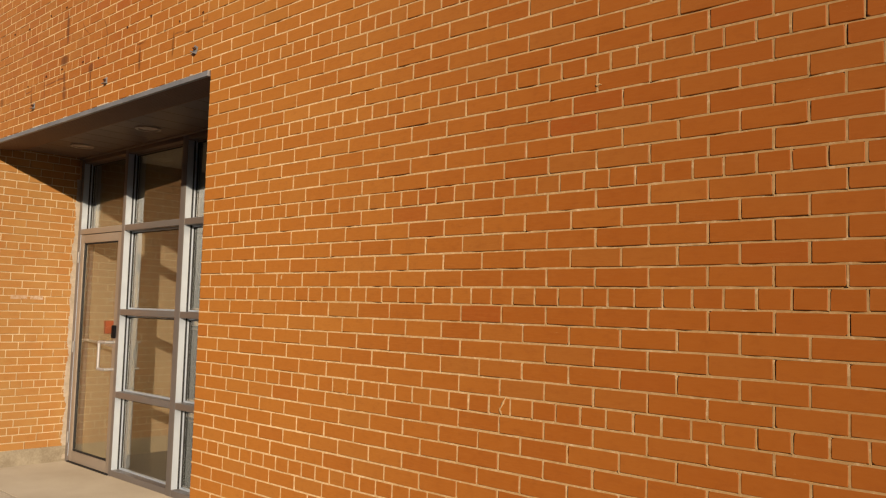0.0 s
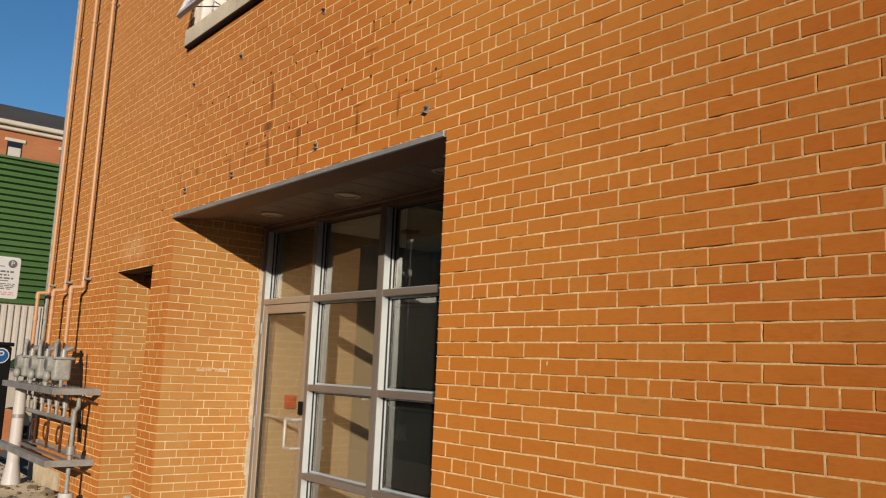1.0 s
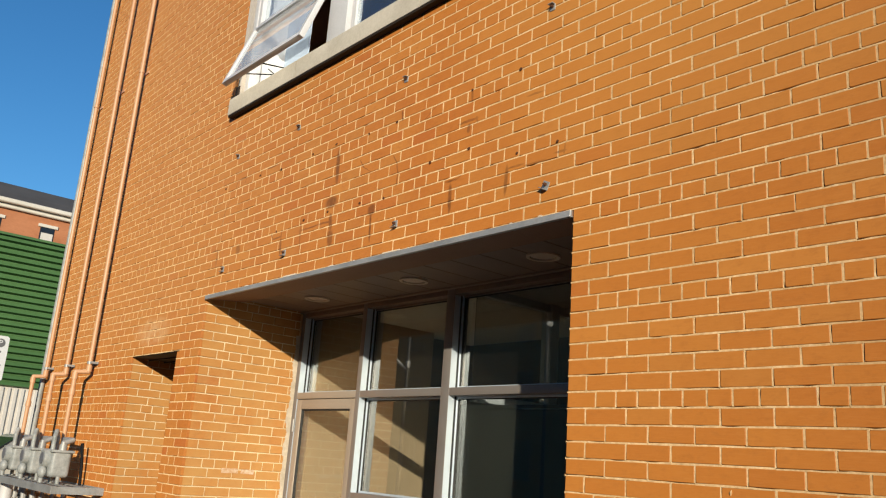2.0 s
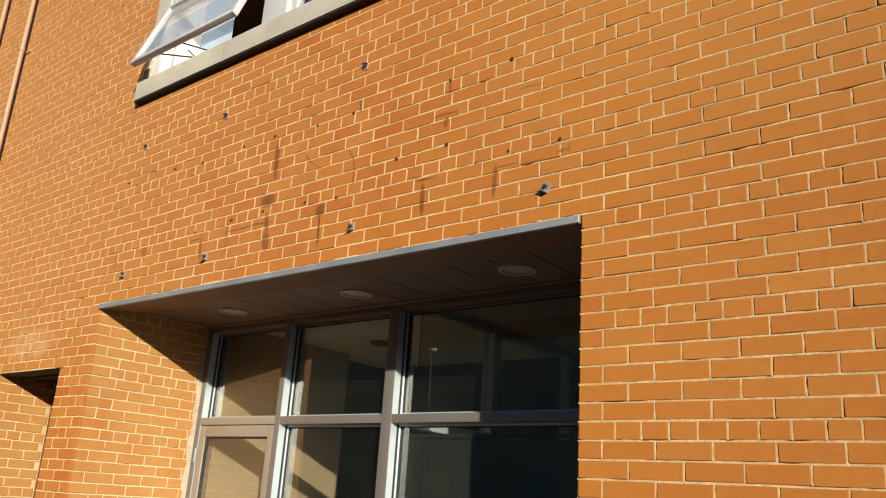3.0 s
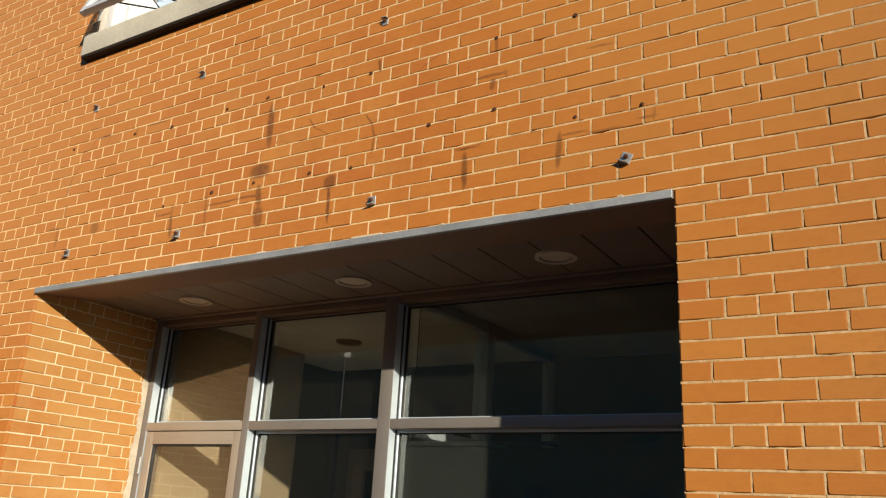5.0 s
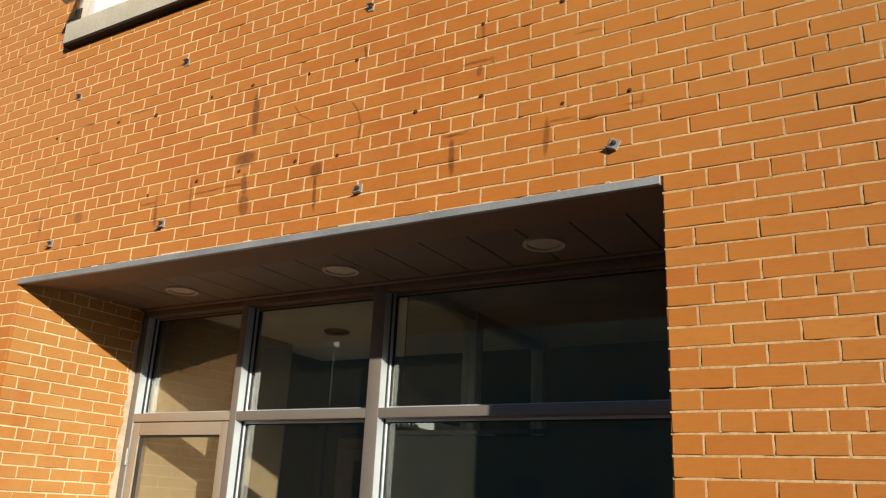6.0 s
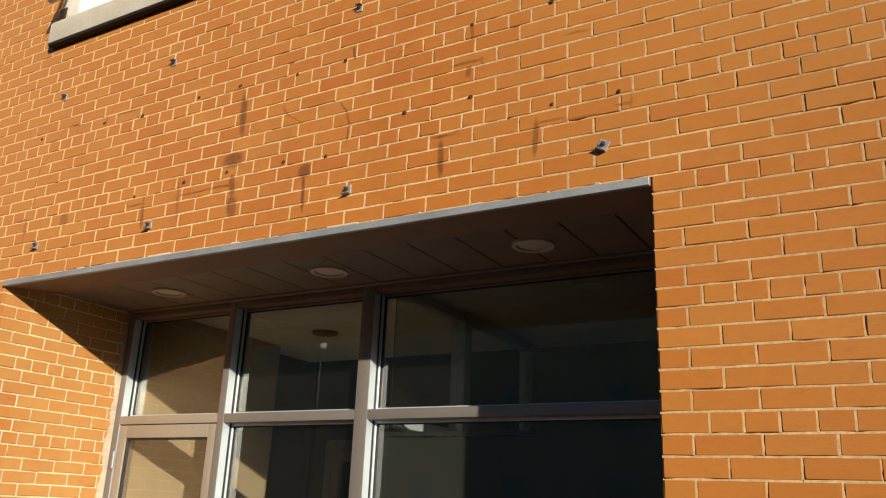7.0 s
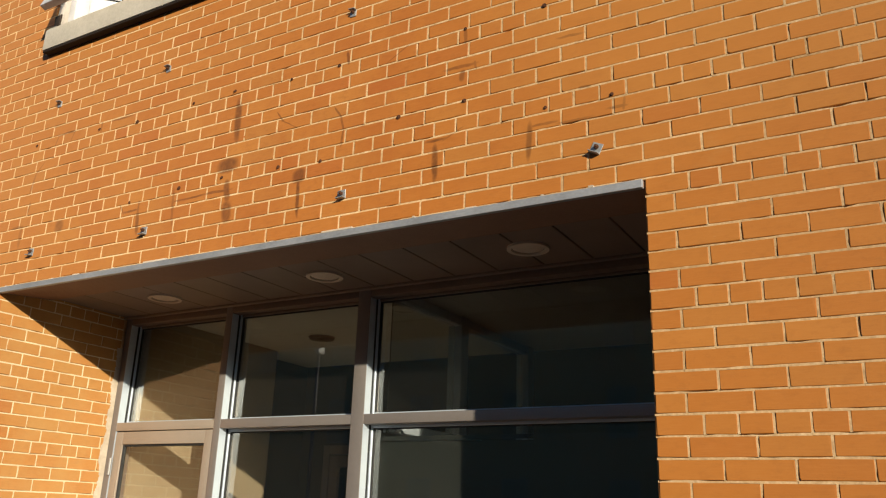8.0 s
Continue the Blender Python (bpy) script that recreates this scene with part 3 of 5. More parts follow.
bm = N()
for x0, x1, y0, y1 in ((OX1 - 0.004, EX, -0.003, RD + 0.12), (NX1 - 0.004, OX0 + 0.004, -0.004, RD + 0.118), (CX, NX0 + 0.004, -0.003, RD + 0.12)):
    q = N()
    box(q, x0, x1, y0, y1, -0.13, FOOT - 0.002)
    bmesh.ops.subdivide_edges(q, edges=[e for e in q.edges if abs(e.verts[0].co.x - e.verts[1].co.x) > 0.1], cuts=int((x1 - x0) / 0.04), use_grid_fill=True)
    bmesh.ops.subdivide_edges(q, edges=[e for e in q.edges if abs(e.verts[0].co.z - e.verts[1].co.z) > 0.1], cuts=4, use_grid_fill=True)
    bmesh.ops.subdivide_edges(q, edges=[e for e in q.edges if abs(e.verts[0].co.y - e.verts[1].co.y) > 0.1], cuts=20, use_grid_fill=True)
    for v in q.verts:
        lump = noise.noise(v.co * 9) + 0.5 * noise.noise(v.co * 31)
        if v.co.z > FOOT - 0.01:
            v.co.z += 0.004 * lump - 0.003
        v.co.x += 0.004 * noise.noise(v.co * 17)
        v.co.y += min(0.0, 0.006 * lump)
    me_ = bpy.data.meshes.new("footing")
    q.to_mesh(me_)
    q.free()
    bm.from_mesh(me_)
    bpy.data.meshes.remove(me_)
structure("footing", bm, "concrete", "rough grey concrete footing under the brickwork", "footing")
bm = N()
box(bm, CX - 0.02, -6.2, -0.022, 0.02, -0.13, 0.325, 0.012, 2)
structure("foundation_upstand", bm, "concrete", "stained concrete foundation standing proud of the brick wall", "foundation")

bm = N()
box(bm, CX, CX + 0.3, 0.35, 9.0, -0.13, TOP)
structure("wall_side", bm, "far_brick", "brick side wall of the building", "wall")
bm = N()
box(bm, EX - 0.3, EX, 1.0, 9.0, -0.13, TOP)
structure("wall_end", bm, "far_brick", "brick end wall of the building", "wall")
bm = N()
box(bm, CX + 0.3, EX - 0.3, 8.7, 9.0, -0.13, TOP)
structure("wall_back", bm, "far_brick", "brick back wall of the building", "wall")
bm = N()
box(bm, CX - 0.05, EX, -0.05, 9.0, TOP + 0.004, TOP + 0.2)
structure("roof", bm, "roof", "flat dark felt roof of the brick building", "roof")

# ---- doorway: lintel, soffit, lights ----
SF = ZT + 0.012                   # underside of the soffit panels
lintel = thing("lintel_flashing", (OX0 + OX1) / 2, -0.01, ZT - 0.05, "grey metal flashing strip under the brickwork over the doorway", "flashing")
bm = N()
box(bm, OX0 - 0.002, OX1 - 0.004, -0.014, 0.0, ZT - 0.033, ZT - 0.006, 0.0015, 1)
box(bm, OX0 - 0.002, OX1 - 0.004, -0.017, 0.004, ZT - 0.038, ZT - 0.031, 0.0012)
part("drip_edge", bm, "flash", lintel)
bm = N()
rnd = random.Random(8)
x = OX0 + 0.05
while x < OX1 - 0.1:
    w = rnd.choice((0.008, 0.012, 0.02, 0.05, 0.16))
    box(bm, x, min(x + w, OX1 - 0.03), -0.011 - rnd.uniform(0, 0.005), 0.006, ZT - 0.008, ZT - 0.002 + rnd.uniform(0.0, 0.0045), 0.0015)
    x += w + rnd.uniform(0.03, 0.30)
tagged(part("sealant", bm, "caulk", lintel, "pale flaking sealant bead"), kind="stuff")
bm = N()
for k in range(13):
    rise = (SF - ZT + 0.022) * k / 13
    box(bm, OX0 + 0.002, OX1 - 0.004, 0.004 + k * 0.0245, 0.0215 + k * 0.0245, ZT - 0.034 + rise, SF + 0.012, 0.0015)
box(bm, OX0 + 0.002, OX1 - 0.004, 0.006, 0.322, SF - 0.002, SF + 0.014)
part("ribbed_edge", bm, "trim_brown", lintel, "brown ribbed soffit trim")

bm = N()
for k in range(15):
    a = OX0 + 0.004 + k * (OX1 - OX0 - 0.008) / 15
    b = OX0 + 0.004 + (k + 1) * (OX1 - OX0 - 0.008) / 15
    box(bm, a + 0.003, b - 0.003, 0.324, RD + 0.12, SF, SF + 0.02, 0.003)
box(bm, OX0 + 0.001, OX1 - 0.001, 0.02, RD + 0.12, SF + 0.018, SF + 0.05)
box(bm, OX0 + 0.004, OX1 - 0.004, RD - 0.03, RD - 0.002, SF - 0.014, SF + 0.004, 0.003)
structure("ceiling_soffit", bm, "soffit", "brown metal panel soffit over the doorway", "soffit")


def downlight(x, y):
    t = thing("downlight", x, y, SF, "round recessed soffit downlight, switched off", "downlight", "downlights in the soffit")
    b = N()
    g = bmesh.ops.create_circle(b, segments=36, radius=0.095, cap_ends=False, matrix=Matrix.Translation((x, y, SF - 0.010)))
    ring = b.edges[:]
    e = bmesh.ops.extrude_edge_only(b, edges=ring)
    vs = [v for v in e["geom"] if isinstance(v, bmesh.types.BMVert)]
    bmesh.ops.scale(b, vec=(0.80, 0.80, 1), verts=vs, space=Matrix.Translation((-x, -y, 0)))
    e = bmesh.ops.extrude_edge_only(b, edges=[q for q in e["geom"] if isinstance(q, bmesh.types.BMEdge)])
    vs = [v for v in e["geom"] if isinstance(v, bmesh.types.BMVert)]
    bmesh.ops.translate(b, vec=(0, 0, 0.014), verts=vs)
    e = bmesh.ops.extrude_edge_only(b, edges=ring)
    vs = [v for v in e["geom"] if isinstance(v, bmesh.types.BMVert)]
    bmesh.ops.translate(b, vec=(0, 0, 0.012), verts=vs)
    part("trim_ring", b, "lens", t)
    b = N()
    ball(b, (x, y, SF + 0.001), 0.074, 1, 1, 0.10, 28, 8)
    part("lens", b, "lens", t)
    return t


for lx in (-2.995, -1.837, -0.701):
    downlight(lx, 0.58)

# ---- glazed shop front ----
FY, GY = RD, RD + 0.086           # front of the frames, glass
FB = RD + 0.135                   # back of the frames
front = thing("storefront_glazing", -1.83, RD, 0.0, "grey-brown aluminium shop front with large dark glass panes", "storefront")
M1a, M1b = -2.785, -2.737
M2a, M2b = -1.825, -1.747
HZ = SF                           # head
BARS = ((2.072, 2.122), (1.350, 1.400), (0.655, 0.705))


def bar(name, x0, x1, z0, z1, y0=FY, y1=FB, material="alu"):
    b = N()
    box(b, x0, x1, y0, y1, z0, z1, 0.0025, 2)
    return part(name, b, material, front)


bar("jamb", OX0 + 0.004, OX0 + 0.052, 0.0, HZ)
bar("jamb", OX1 - 0.052, OX1 - 0.004, 0.0, HZ)
bar("mullion", M1a, M1b, 0.0, HZ)
bar("mullion", M2a, M2b, 0.0, HZ)
for x in (OX0 + 0.052, M1b, M2b):
    q = N()
    box(q, x, x + 0.002, FY + 0.003, FY + 0.054, 0.052, HZ - 0.05)
    part("cover_strip", q, "silver", front, "clear anodised cover strip")
    q = N()
    box(q, x + 0.0005, x + 0.004, FY + 0.054, GY - 0.018, 0.052, HZ - 0.05)
    part("gasket", q, "rubber", front)
bays = ((OX0 + 0.052, M1a), (M1b, M2a), (M2b, OX1 - 0.052))
for k, (a, b) in enumerate(bays):
    bar("head", a, b, HZ - 0.046, HZ - 0.001, FY + 0.002, material="soffit")
    bar("transom", a, b, *BARS[0], FY + 0.002, material="alu" if k else "door_alu")
    if k:
        bar("rail", a, b, *BARS[1], FY + 0.002)
        bar("rail", a, b, *BARS[2], FY + 0.002)
        bar("sill", a, b, 0.002, 0.05, FY + 0.002)
        lights = [(0.05, BARS[2][0]), (BARS[2][1], BARS[1][0]), (BARS[1][1], BARS[0][0]), (BARS[0][1], HZ - 0.046)]
    else:
        lights = [(BARS[0][1], HZ - 0.046)]
    for z0, z1 in lights:
        s = N()
        for p, q, r, t in ((a, a + 0.014, z0, z1), (b - 0.014, b, z0, z1), (a + 0.014, b - 0.014, z0, z0 + 0.014)):
            box(s, p, q, GY - 0.018, GY + 0.018, r, t, 0.002)
        part("glazing_bead", s, "silver", front)
        s = N()
        box(s, a + 0.014, b - 0.014, GY - 0.018, GY + 0.018, z1 - 0.014, z1, 0.002)
        part("top_bead", s, "soffit" if z1 > 2.2 else "silver", front)
        s = N()
        for p, q, r, t in ((a + 0.014, a + 0.021, z0 + 0.014, z1 - 0.014), (b - 0.021, b - 0.014, z0 + 0.014, z1 - 0.014), (a + 0.021, b - 0.021, z1 - 0.021, z1 - 0.014)):
            box(s, p, q, GY - 0.008, GY + 0.008, r, t)
        part("gasket", s, "rubber", front)
        s = N()
        box(s, a + 0.012, b - 0.012, GY - 0.003, GY + 0.003, z0 + 0.012, z1 - 0.012)
        part("pane", s, "glass", front, "clear glass pane", False)
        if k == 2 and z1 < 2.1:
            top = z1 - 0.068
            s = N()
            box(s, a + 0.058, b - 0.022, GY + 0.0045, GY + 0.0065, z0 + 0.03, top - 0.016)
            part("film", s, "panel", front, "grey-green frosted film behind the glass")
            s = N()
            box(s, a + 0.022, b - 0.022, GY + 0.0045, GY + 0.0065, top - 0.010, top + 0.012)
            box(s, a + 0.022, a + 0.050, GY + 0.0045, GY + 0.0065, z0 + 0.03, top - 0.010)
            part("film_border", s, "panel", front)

# the door
DX0, DX1, DZ1 = OX0 + 0.058, M1a - 0.004, 2.066
door = tagged(new("door_1"), "closed aluminium-framed glass entrance door with a steel pull", "door", kind="structure")
door.location = (DX0, FY, 0.0)


def leaf(name, x0, x1, z0, z1):
    b = N()
    box(b, x0, x1, FY + 0.006, FY + 0.051, z0, z1, 0.003, 2)
    return part(name, b, "door_alu", door)


leaf("stile", DX0, DX0 + 0.062, 0.012, DZ1)
leaf("stile", DX1 - 0.062, DX1, 0.012, DZ1)
leaf("top_rail", DX0 + 0.062, DX1 - 0.062, DZ1 - 0.075, DZ1)
leaf("bottom_rail", DX0 + 0.062, DX1 - 0.062, 0.012, 0.105)
b = N()
box(b, DX0 + 0.055, DX1 - 0.055, FY + 0.026, FY + 0.032, 0.098, DZ1 - 0.068)
part("pane", b, "glass", door, "clear glass pane", False)
b = N()
for p, q, r, t in ((DX0 + 0.062, DX0 + 0.074, 0.105, DZ1 - 0.075), (DX1 - 0.074, DX1 - 0.062, 0.105, DZ1 - 0.075), (DX0 + 0.074, DX1 - 0.074, DZ1 - 0.087, DZ1 - 0.075), (DX0 + 0.074, DX1 - 0.074, 0.105, 0.117)):
    box(b, p, q, FY + 0.016, FY + 0.042, r, t, 0.002)
part("glazing_bead", b, "rubber", door)
b = N()
run(b, [(DX1 - 0.028, FY + 0.008, 1.115), (DX1 - 0.028, FY - 0.065, 1.115), (DX1 - 0.115, FY - 0.085, 1.115), (DX1 - 0.115, FY - 0.085, 0.885), (DX1 - 0.028, FY - 0.065, 0.885), (DX1 - 0.028, FY + 0.008, 0.885)], 0.0125)
part("pull_handle", b, "chrome", door, "bent polished steel pull handle")
b = N()
box(b, DX1 - 0.052, DX1 - 0.004, FY - 0.016, FY + 0.008, 1.15, 1.26, 0.006, 2)
part("lock_box", b, "black", door, "black lock box")
b = N()
run(b, [(DX0 + 0.03, FY + 0.05, 1.10), (DX0 + 0.03, FY + 0.11, 1.10), (DX1 - 0.03, FY + 0.11, 1.06), (DX1 - 0.03, FY + 0.05, 1.06)], 0.013)
part("push_bar", b, "chrome", door, "steel push bar on the inside")
b = N()
box(b, DX0 - 0.004, DX1 + 0.002, FY - 0.01, FY + 0.11, 0.0, 0.010, 0.002)
part("threshold", b, "rubber", door, "dark door threshold")
b = N()
for z in (0.22, 1.04, 1.86):
    rod(b, (DX0 - 0.004, FY - 0.006, z - 0.05), (DX0 - 0.004, FY - 0.006, z + 0.05), 0.009)
part("hinge", b, "galv", door)

# flaking sealant where the frame meets the brick
bm = N()
rnd = random.Random(5)
z = 0.02
while z < HZ - 0.2:
    h = rnd.uniform(0.006, 0.022)
    reach = 0.034 + 0.026 * noise.noise((3.1, 0.7, z * 7)) + rnd.uniform(-0.005, 0.005)
    box(bm, OX0 - 0.004, OX0 + 0.003 + rnd.uniform(-0.001, 0.001), RD - reach, RD + 0.004, z, z + h)
    z += h
tagged(part("jamb_sealant", bm, "caulk"), "pale flaking sealant between the brick and the door frame", "sealant", kind="stuff")

for y0, y1 in ((0.315, 0.455), (0.48, 0.59)):
    q = N()
    box(q, OX0 - 0.002, OX0 + 0.0022, y0, y1, 1.462, 1.494, 0.001)
    for v in q.verts:
        v.co.z += 0.006 * noise.noise(v.co * 30)
    tagged(part("tape_residue", q, "residue"), "whitish strip of old tape residue on the brick return", "residue", "strips of tape residue")

# smears and crumbs of mortar left on the bricks
for x, z, w, h, turn in ((2.152, 1.130, 0.0035, 0.026, 0.5), (2.141, 1.098, 0.003, 0.016, -0.4), (0.75, 1.604, 0.003, 0.011, 0.2), (2.545, 2.261, 0.014, 0.004, 0.0)):
    q = N()
    ball(q, (0, 0, 0), 1.0, w, 0.004, h, 16, 10)
    for v in q.verts:
        v.co += Vector((0.003, 0.001, 0.003)) * noise.noise(v.co * 120)
    bmesh.ops.transform(q, matrix=Matrix.Translation((x, -0.001, z)) @ Matrix.Rotation(turn, 4, "Y"), verts=q.verts)
    tagged(part("mortar_smear", q, "mortar"), "hardened pale smear of mortar on the brick wall", "mortar smear", "smears of mortar on the wall")

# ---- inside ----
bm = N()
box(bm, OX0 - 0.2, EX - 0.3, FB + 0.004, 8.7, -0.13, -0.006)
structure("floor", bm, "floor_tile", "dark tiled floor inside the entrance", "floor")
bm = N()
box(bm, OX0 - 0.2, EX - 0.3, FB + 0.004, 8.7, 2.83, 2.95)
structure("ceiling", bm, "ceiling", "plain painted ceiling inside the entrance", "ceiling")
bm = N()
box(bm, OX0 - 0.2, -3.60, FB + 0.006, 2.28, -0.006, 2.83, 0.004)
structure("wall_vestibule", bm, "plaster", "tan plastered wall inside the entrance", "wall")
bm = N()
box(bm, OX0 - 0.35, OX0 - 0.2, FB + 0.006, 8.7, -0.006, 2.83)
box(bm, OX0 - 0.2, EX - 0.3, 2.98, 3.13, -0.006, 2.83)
structure("wall_inner", bm, "dark_wall", "inner walls of the hall, darkened for its shade", "wall")

screen = thing("glazed_screen", -1.72, 1.8, 0.0, "aluminium framed glass screen beside the entrance lobby", "glass screen")


def post(x0, x1, y0, y1, z0, z1, name):
    b = N()
    box(b, x0, x1, y0, y1, z0, z1, 0.003)
    part(name, b, "silver", screen)


ys = (1.03, 1.80, 2.80)
for y in ys[1:]:
    post(-1.77, -1.67, y - 0.045, y + 0.045, 0.0, 2.825, "post")
for a, c in zip(ys, ys[1:]):
    for z0, z1, nm in ((2.765, 2.82, "head_rail"), (2.05, 2.10, "middle_rail"), (0.0, 0.1, "bottom_rail")):
        post(-1.76, -1.68, a + 0.045, c - 0.045, z0, z1, nm)
    b = N()
    box(b, -1.723, -1.717, a + 0.02, c - 0.02, 0.09, 2.77)
    part("pane", b, "glass", screen, "", False)
inner = thing("inner_door", -3.3, 2.96, 0.0, "closed dark glazed inner door in the back wall of the lobby", "door")
for x0, x1, z0, z1, nm in ((-3.56, -3.50, 0, 2.16, "jamb"), (-2.70, -2.64, 0, 2.16, "jamb"), (-3.50, -2.70, 2.09, 2.16, "head"),
                           (-3.49, -3.41, 0.01, 2.08, "stile"), (-2.79, -2.71, 0.01, 2.08, "stile"), (-3.41, -2.79, 1.99, 2.08, "top_rail"), (-3.41, -2.79, 0.01, 0.20, "bottom_rail")):
    b = N()
    box(b, x0, x1, 2.90, 2.976, z0, z1, 0.003)
    part(nm, b, "soffit", inner)
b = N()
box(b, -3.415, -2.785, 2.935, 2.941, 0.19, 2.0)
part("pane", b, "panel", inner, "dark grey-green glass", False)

alarm = thing("alarm_box", -3.59, 1.2, 1.22, "small red alarm call box on the tan lobby wall", "alarm box")
b = N()
box(b, -3.60, -3.565, 1.145, 1.245, 1.16, 1.28, 0.006, 2)
part("case", b, "red_paint", alarm)
b = N()
box(b, -3.566, -3.558, 1.165, 1.235, 1.19, 1.215, 0.002)
part("pull_tab", b, "red_paint", alarm)
switch = thing("wall_switch", -3.595, 2.02, 1.30, "cream light switch plate on the lobby wall", "switch")
b = N()
box(b, -3.60, -3.592, 1.98, 2.06, 1.24, 1.36, 0.003, 2)
part("plate", b, "white_paint", switch)
b = N()
box(b, -3.593, -3.583, 2.012, 2.028, 1.285, 1.315, 0.002)
part("toggle", b, "black", switch)

rose = thing("ceiling_rose", -2.93, 1.97, 2.83, "round brown blanking plate on the lobby ceiling", "ceiling plate")
b = N()
rod(b, (-2.93, 1.97, 2.829), (-2.93, 1.97, 2.812), 0.095, 0.085, 28)
rod(b, (-2.93, 1.97, 2.812), (-2.93, 1.97, 2.806), 0.02, 0.014, 12)
part("plate", b, "soffit", rose)
detector = thing("smoke_detector", -0.45, 2.3, 2.83, "round smoke detector on the dim ceiling", "detector")
b = N()
rod(b, (-0.45, 2.3, 2.83), (-0.45, 2.3, 2.80), 0.07, 0.06, 28)
rod(b, (-0.45, 2.3, 2.80), (-0.45, 2.3, 2.785), 0.035, 0.03, 20)
part("case", b, "white_paint", detector)

# ---- upper window ----
win = tagged(new("window_1"), "upper window with white frames and one vent sash pushed open", "window", kind="structure")
win.location = (-1.83, 0.03, SZ1)
b = N()
for x0, x1 in ((SX0, -2.62), (-2.614, -1.2), (-1.194, SX1)):
    box(b, x0, x1, -0.050, 0.16, SZ0 - 0.006, SZ1, 0.006, 2)
box(b, SX0 + 0.002, SX0 + 0.075, -0.038, 0.10, SZ1 - 0.008, SZ1 + 0.022, 0.005)
part("sill", b, "stone", win, "weathered limestone sill")
# near-black strip added for the shadowed underside of the sill
b = N()
box(b, SX0 + 0.004, SX1 - 0.004, -0.046, 0.004, SZ0 - 0.022, SZ0 - 0.006, 0.003)
part("sill_shade_strip", b, "ribbed", win, "dark strip standing in for the shade under the sill")
# dark block put at the casing foot, where the open sash throws its shadow
b = N()
box(b, WX0 + 0.002, WX0 + 0.048, -0.006, 0.03, SZ1 + 0.016, SZ1 + 0.13, 0.010, 3)
for q in b.verts:
    q.co += Vector((1, 0.5, 1)) * 0.012 * noise.noise(q.co * 30)
part("casing_shade_block", b, "ribbed", win, "dark block for the sash's shadow at the casing foot")
b = N()
box(b, WX0 - 0.003, WX0 + 0.062, 0.006, 0.30, SZ1, WZ1, 0.012, 3)
part("casing", b, "cream", win, "cream painted casing")
b = N()
box(b, WX1 - 0.016, WX1 + 0.003, 0.004, 0.30, SZ1, WZ1)
part("casing", b, "cream", win)
b = N()
box(b, WX0, WX1, 0.004, 0.30, WZ1 - 0.02, WZ1 + 0.003)
part("soffit", b, "cream", win)
WY = 0.035


def wbar(name, x0, x1, z0, z1, y0=WY, y1=WY + 0.09):
    q = N()
    box(q, x0, x1, y0, y1, z0, z1, 0.006, 2)
    return part(name, q, "white_paint", win)


wbar("frame", WX0 + 0.062, WX0 + 0.125, SZ1, WZ1 - 0.02)
wbar("frame", WX1 - 0.105, WX1 - 0.016, SZ1, WZ1 - 0.02)
wbar("mullion", -2.36, -2.125, SZ1, WZ1 - 0.02, WY - 0.01)
wbar("frame_bead", -2.125, -2.075, SZ1, WZ1 - 0.02, WY + 0.03)
wbar("transom", WX0 + 0.125, -2.36, 5.032, 5.058)
wbar("bottom_rail", WX0 + 0.125, -2.36, SZ1, SZ1 + 0.018)
wbar("bottom_rail", -2.075, WX1 - 0.105, SZ1, SZ1 + 0.045)
wbar("top_rail", WX0 + 0.125, -2.36, WZ1 - 0.09, WZ1 - 0.02)
wbar("top_rail", -2.075, WX1 - 0.105, WZ1 - 0.09, WZ1 - 0.02)
wbar("light_frame", WX0 + 0.125, WX0 + 0.17, 5.058, WZ1 - 0.09, WY + 0.01)
wbar("light_frame", -2.405, -2.36, 5.058, WZ1 - 0.09, WY + 0.01)
wbar("light_frame", WX0 + 0.17, -2.405, 5.058, 5.080, WY + 0.01)
for x0, x1, z0, z1 in ((WX0 + 0.16, -2.395, 5.07, WZ1 - 0.09), (-2.08, WX1 - 0.10, SZ1 + 0.04, WZ1 - 0.085)):
    q = N()
    box(q, x0, x1, WY + 0.045, WY + 0.051, z0, z1)
    part("pane", q, "glass_up", win, "glass pane mirroring the sky", False)
q = N()
box(q, WX0 + 0.0625, WX0 + 0.085, WY + 0.10, 0.41, SZ1 - 0.02, WZ1 - 0.03)
part("reveal", q, "white_paint", win, "white painted inner reveal")
# the open sash: hinged at the top, its foot pushed out
tilt = Matrix.Translation((0, WY + 0.005, 5.03)) @ Matrix.Rotation(radians(-20.0), 4, "X")
sx0, sx1, sl = WX0 + 0.115, -2.37, 0.612
q = N()
for x0, x1, z0, z1 in ((sx0, sx0 + 0.036, -sl, 0), (sx1 - 0.036, sx1, -sl, 0), (sx0 + 0.036, sx1 - 0.036, -sl, -sl + 0.04), (sx0 + 0.036, sx1 - 0.036, -0.024, 0)):
    box(q, x0, x1, -0.02, 0.022, z0, z1, 0.004, 2, m=tilt)
sash = part("vent_sash", q, "white_paint", win, "open white vent sash")
q = N()
box(q, sx0 + 0.04, sx1 - 0.04, -0.003, 0.003, -sl + 0.035, -0.02, m=tilt)
part("pane", q, "glass_dusty", sash, "dusty glass", False)
foot = tilt @ Vector((0, 0, -sl))
q = N()
xm = (sx0 + sx1) / 2
rod(q, (xm - 0.28, foot.y + 0.03, foot.z + 0.01), (xm + 0.02, WY + 0.05, SZ1 + 0.035), 0.005)
rod(q, (xm - 0.02, foot.y + 0.03, foot.z + 0.01), (xm + 0.14, WY + 0.05, SZ1 + 0.03), 0.005)
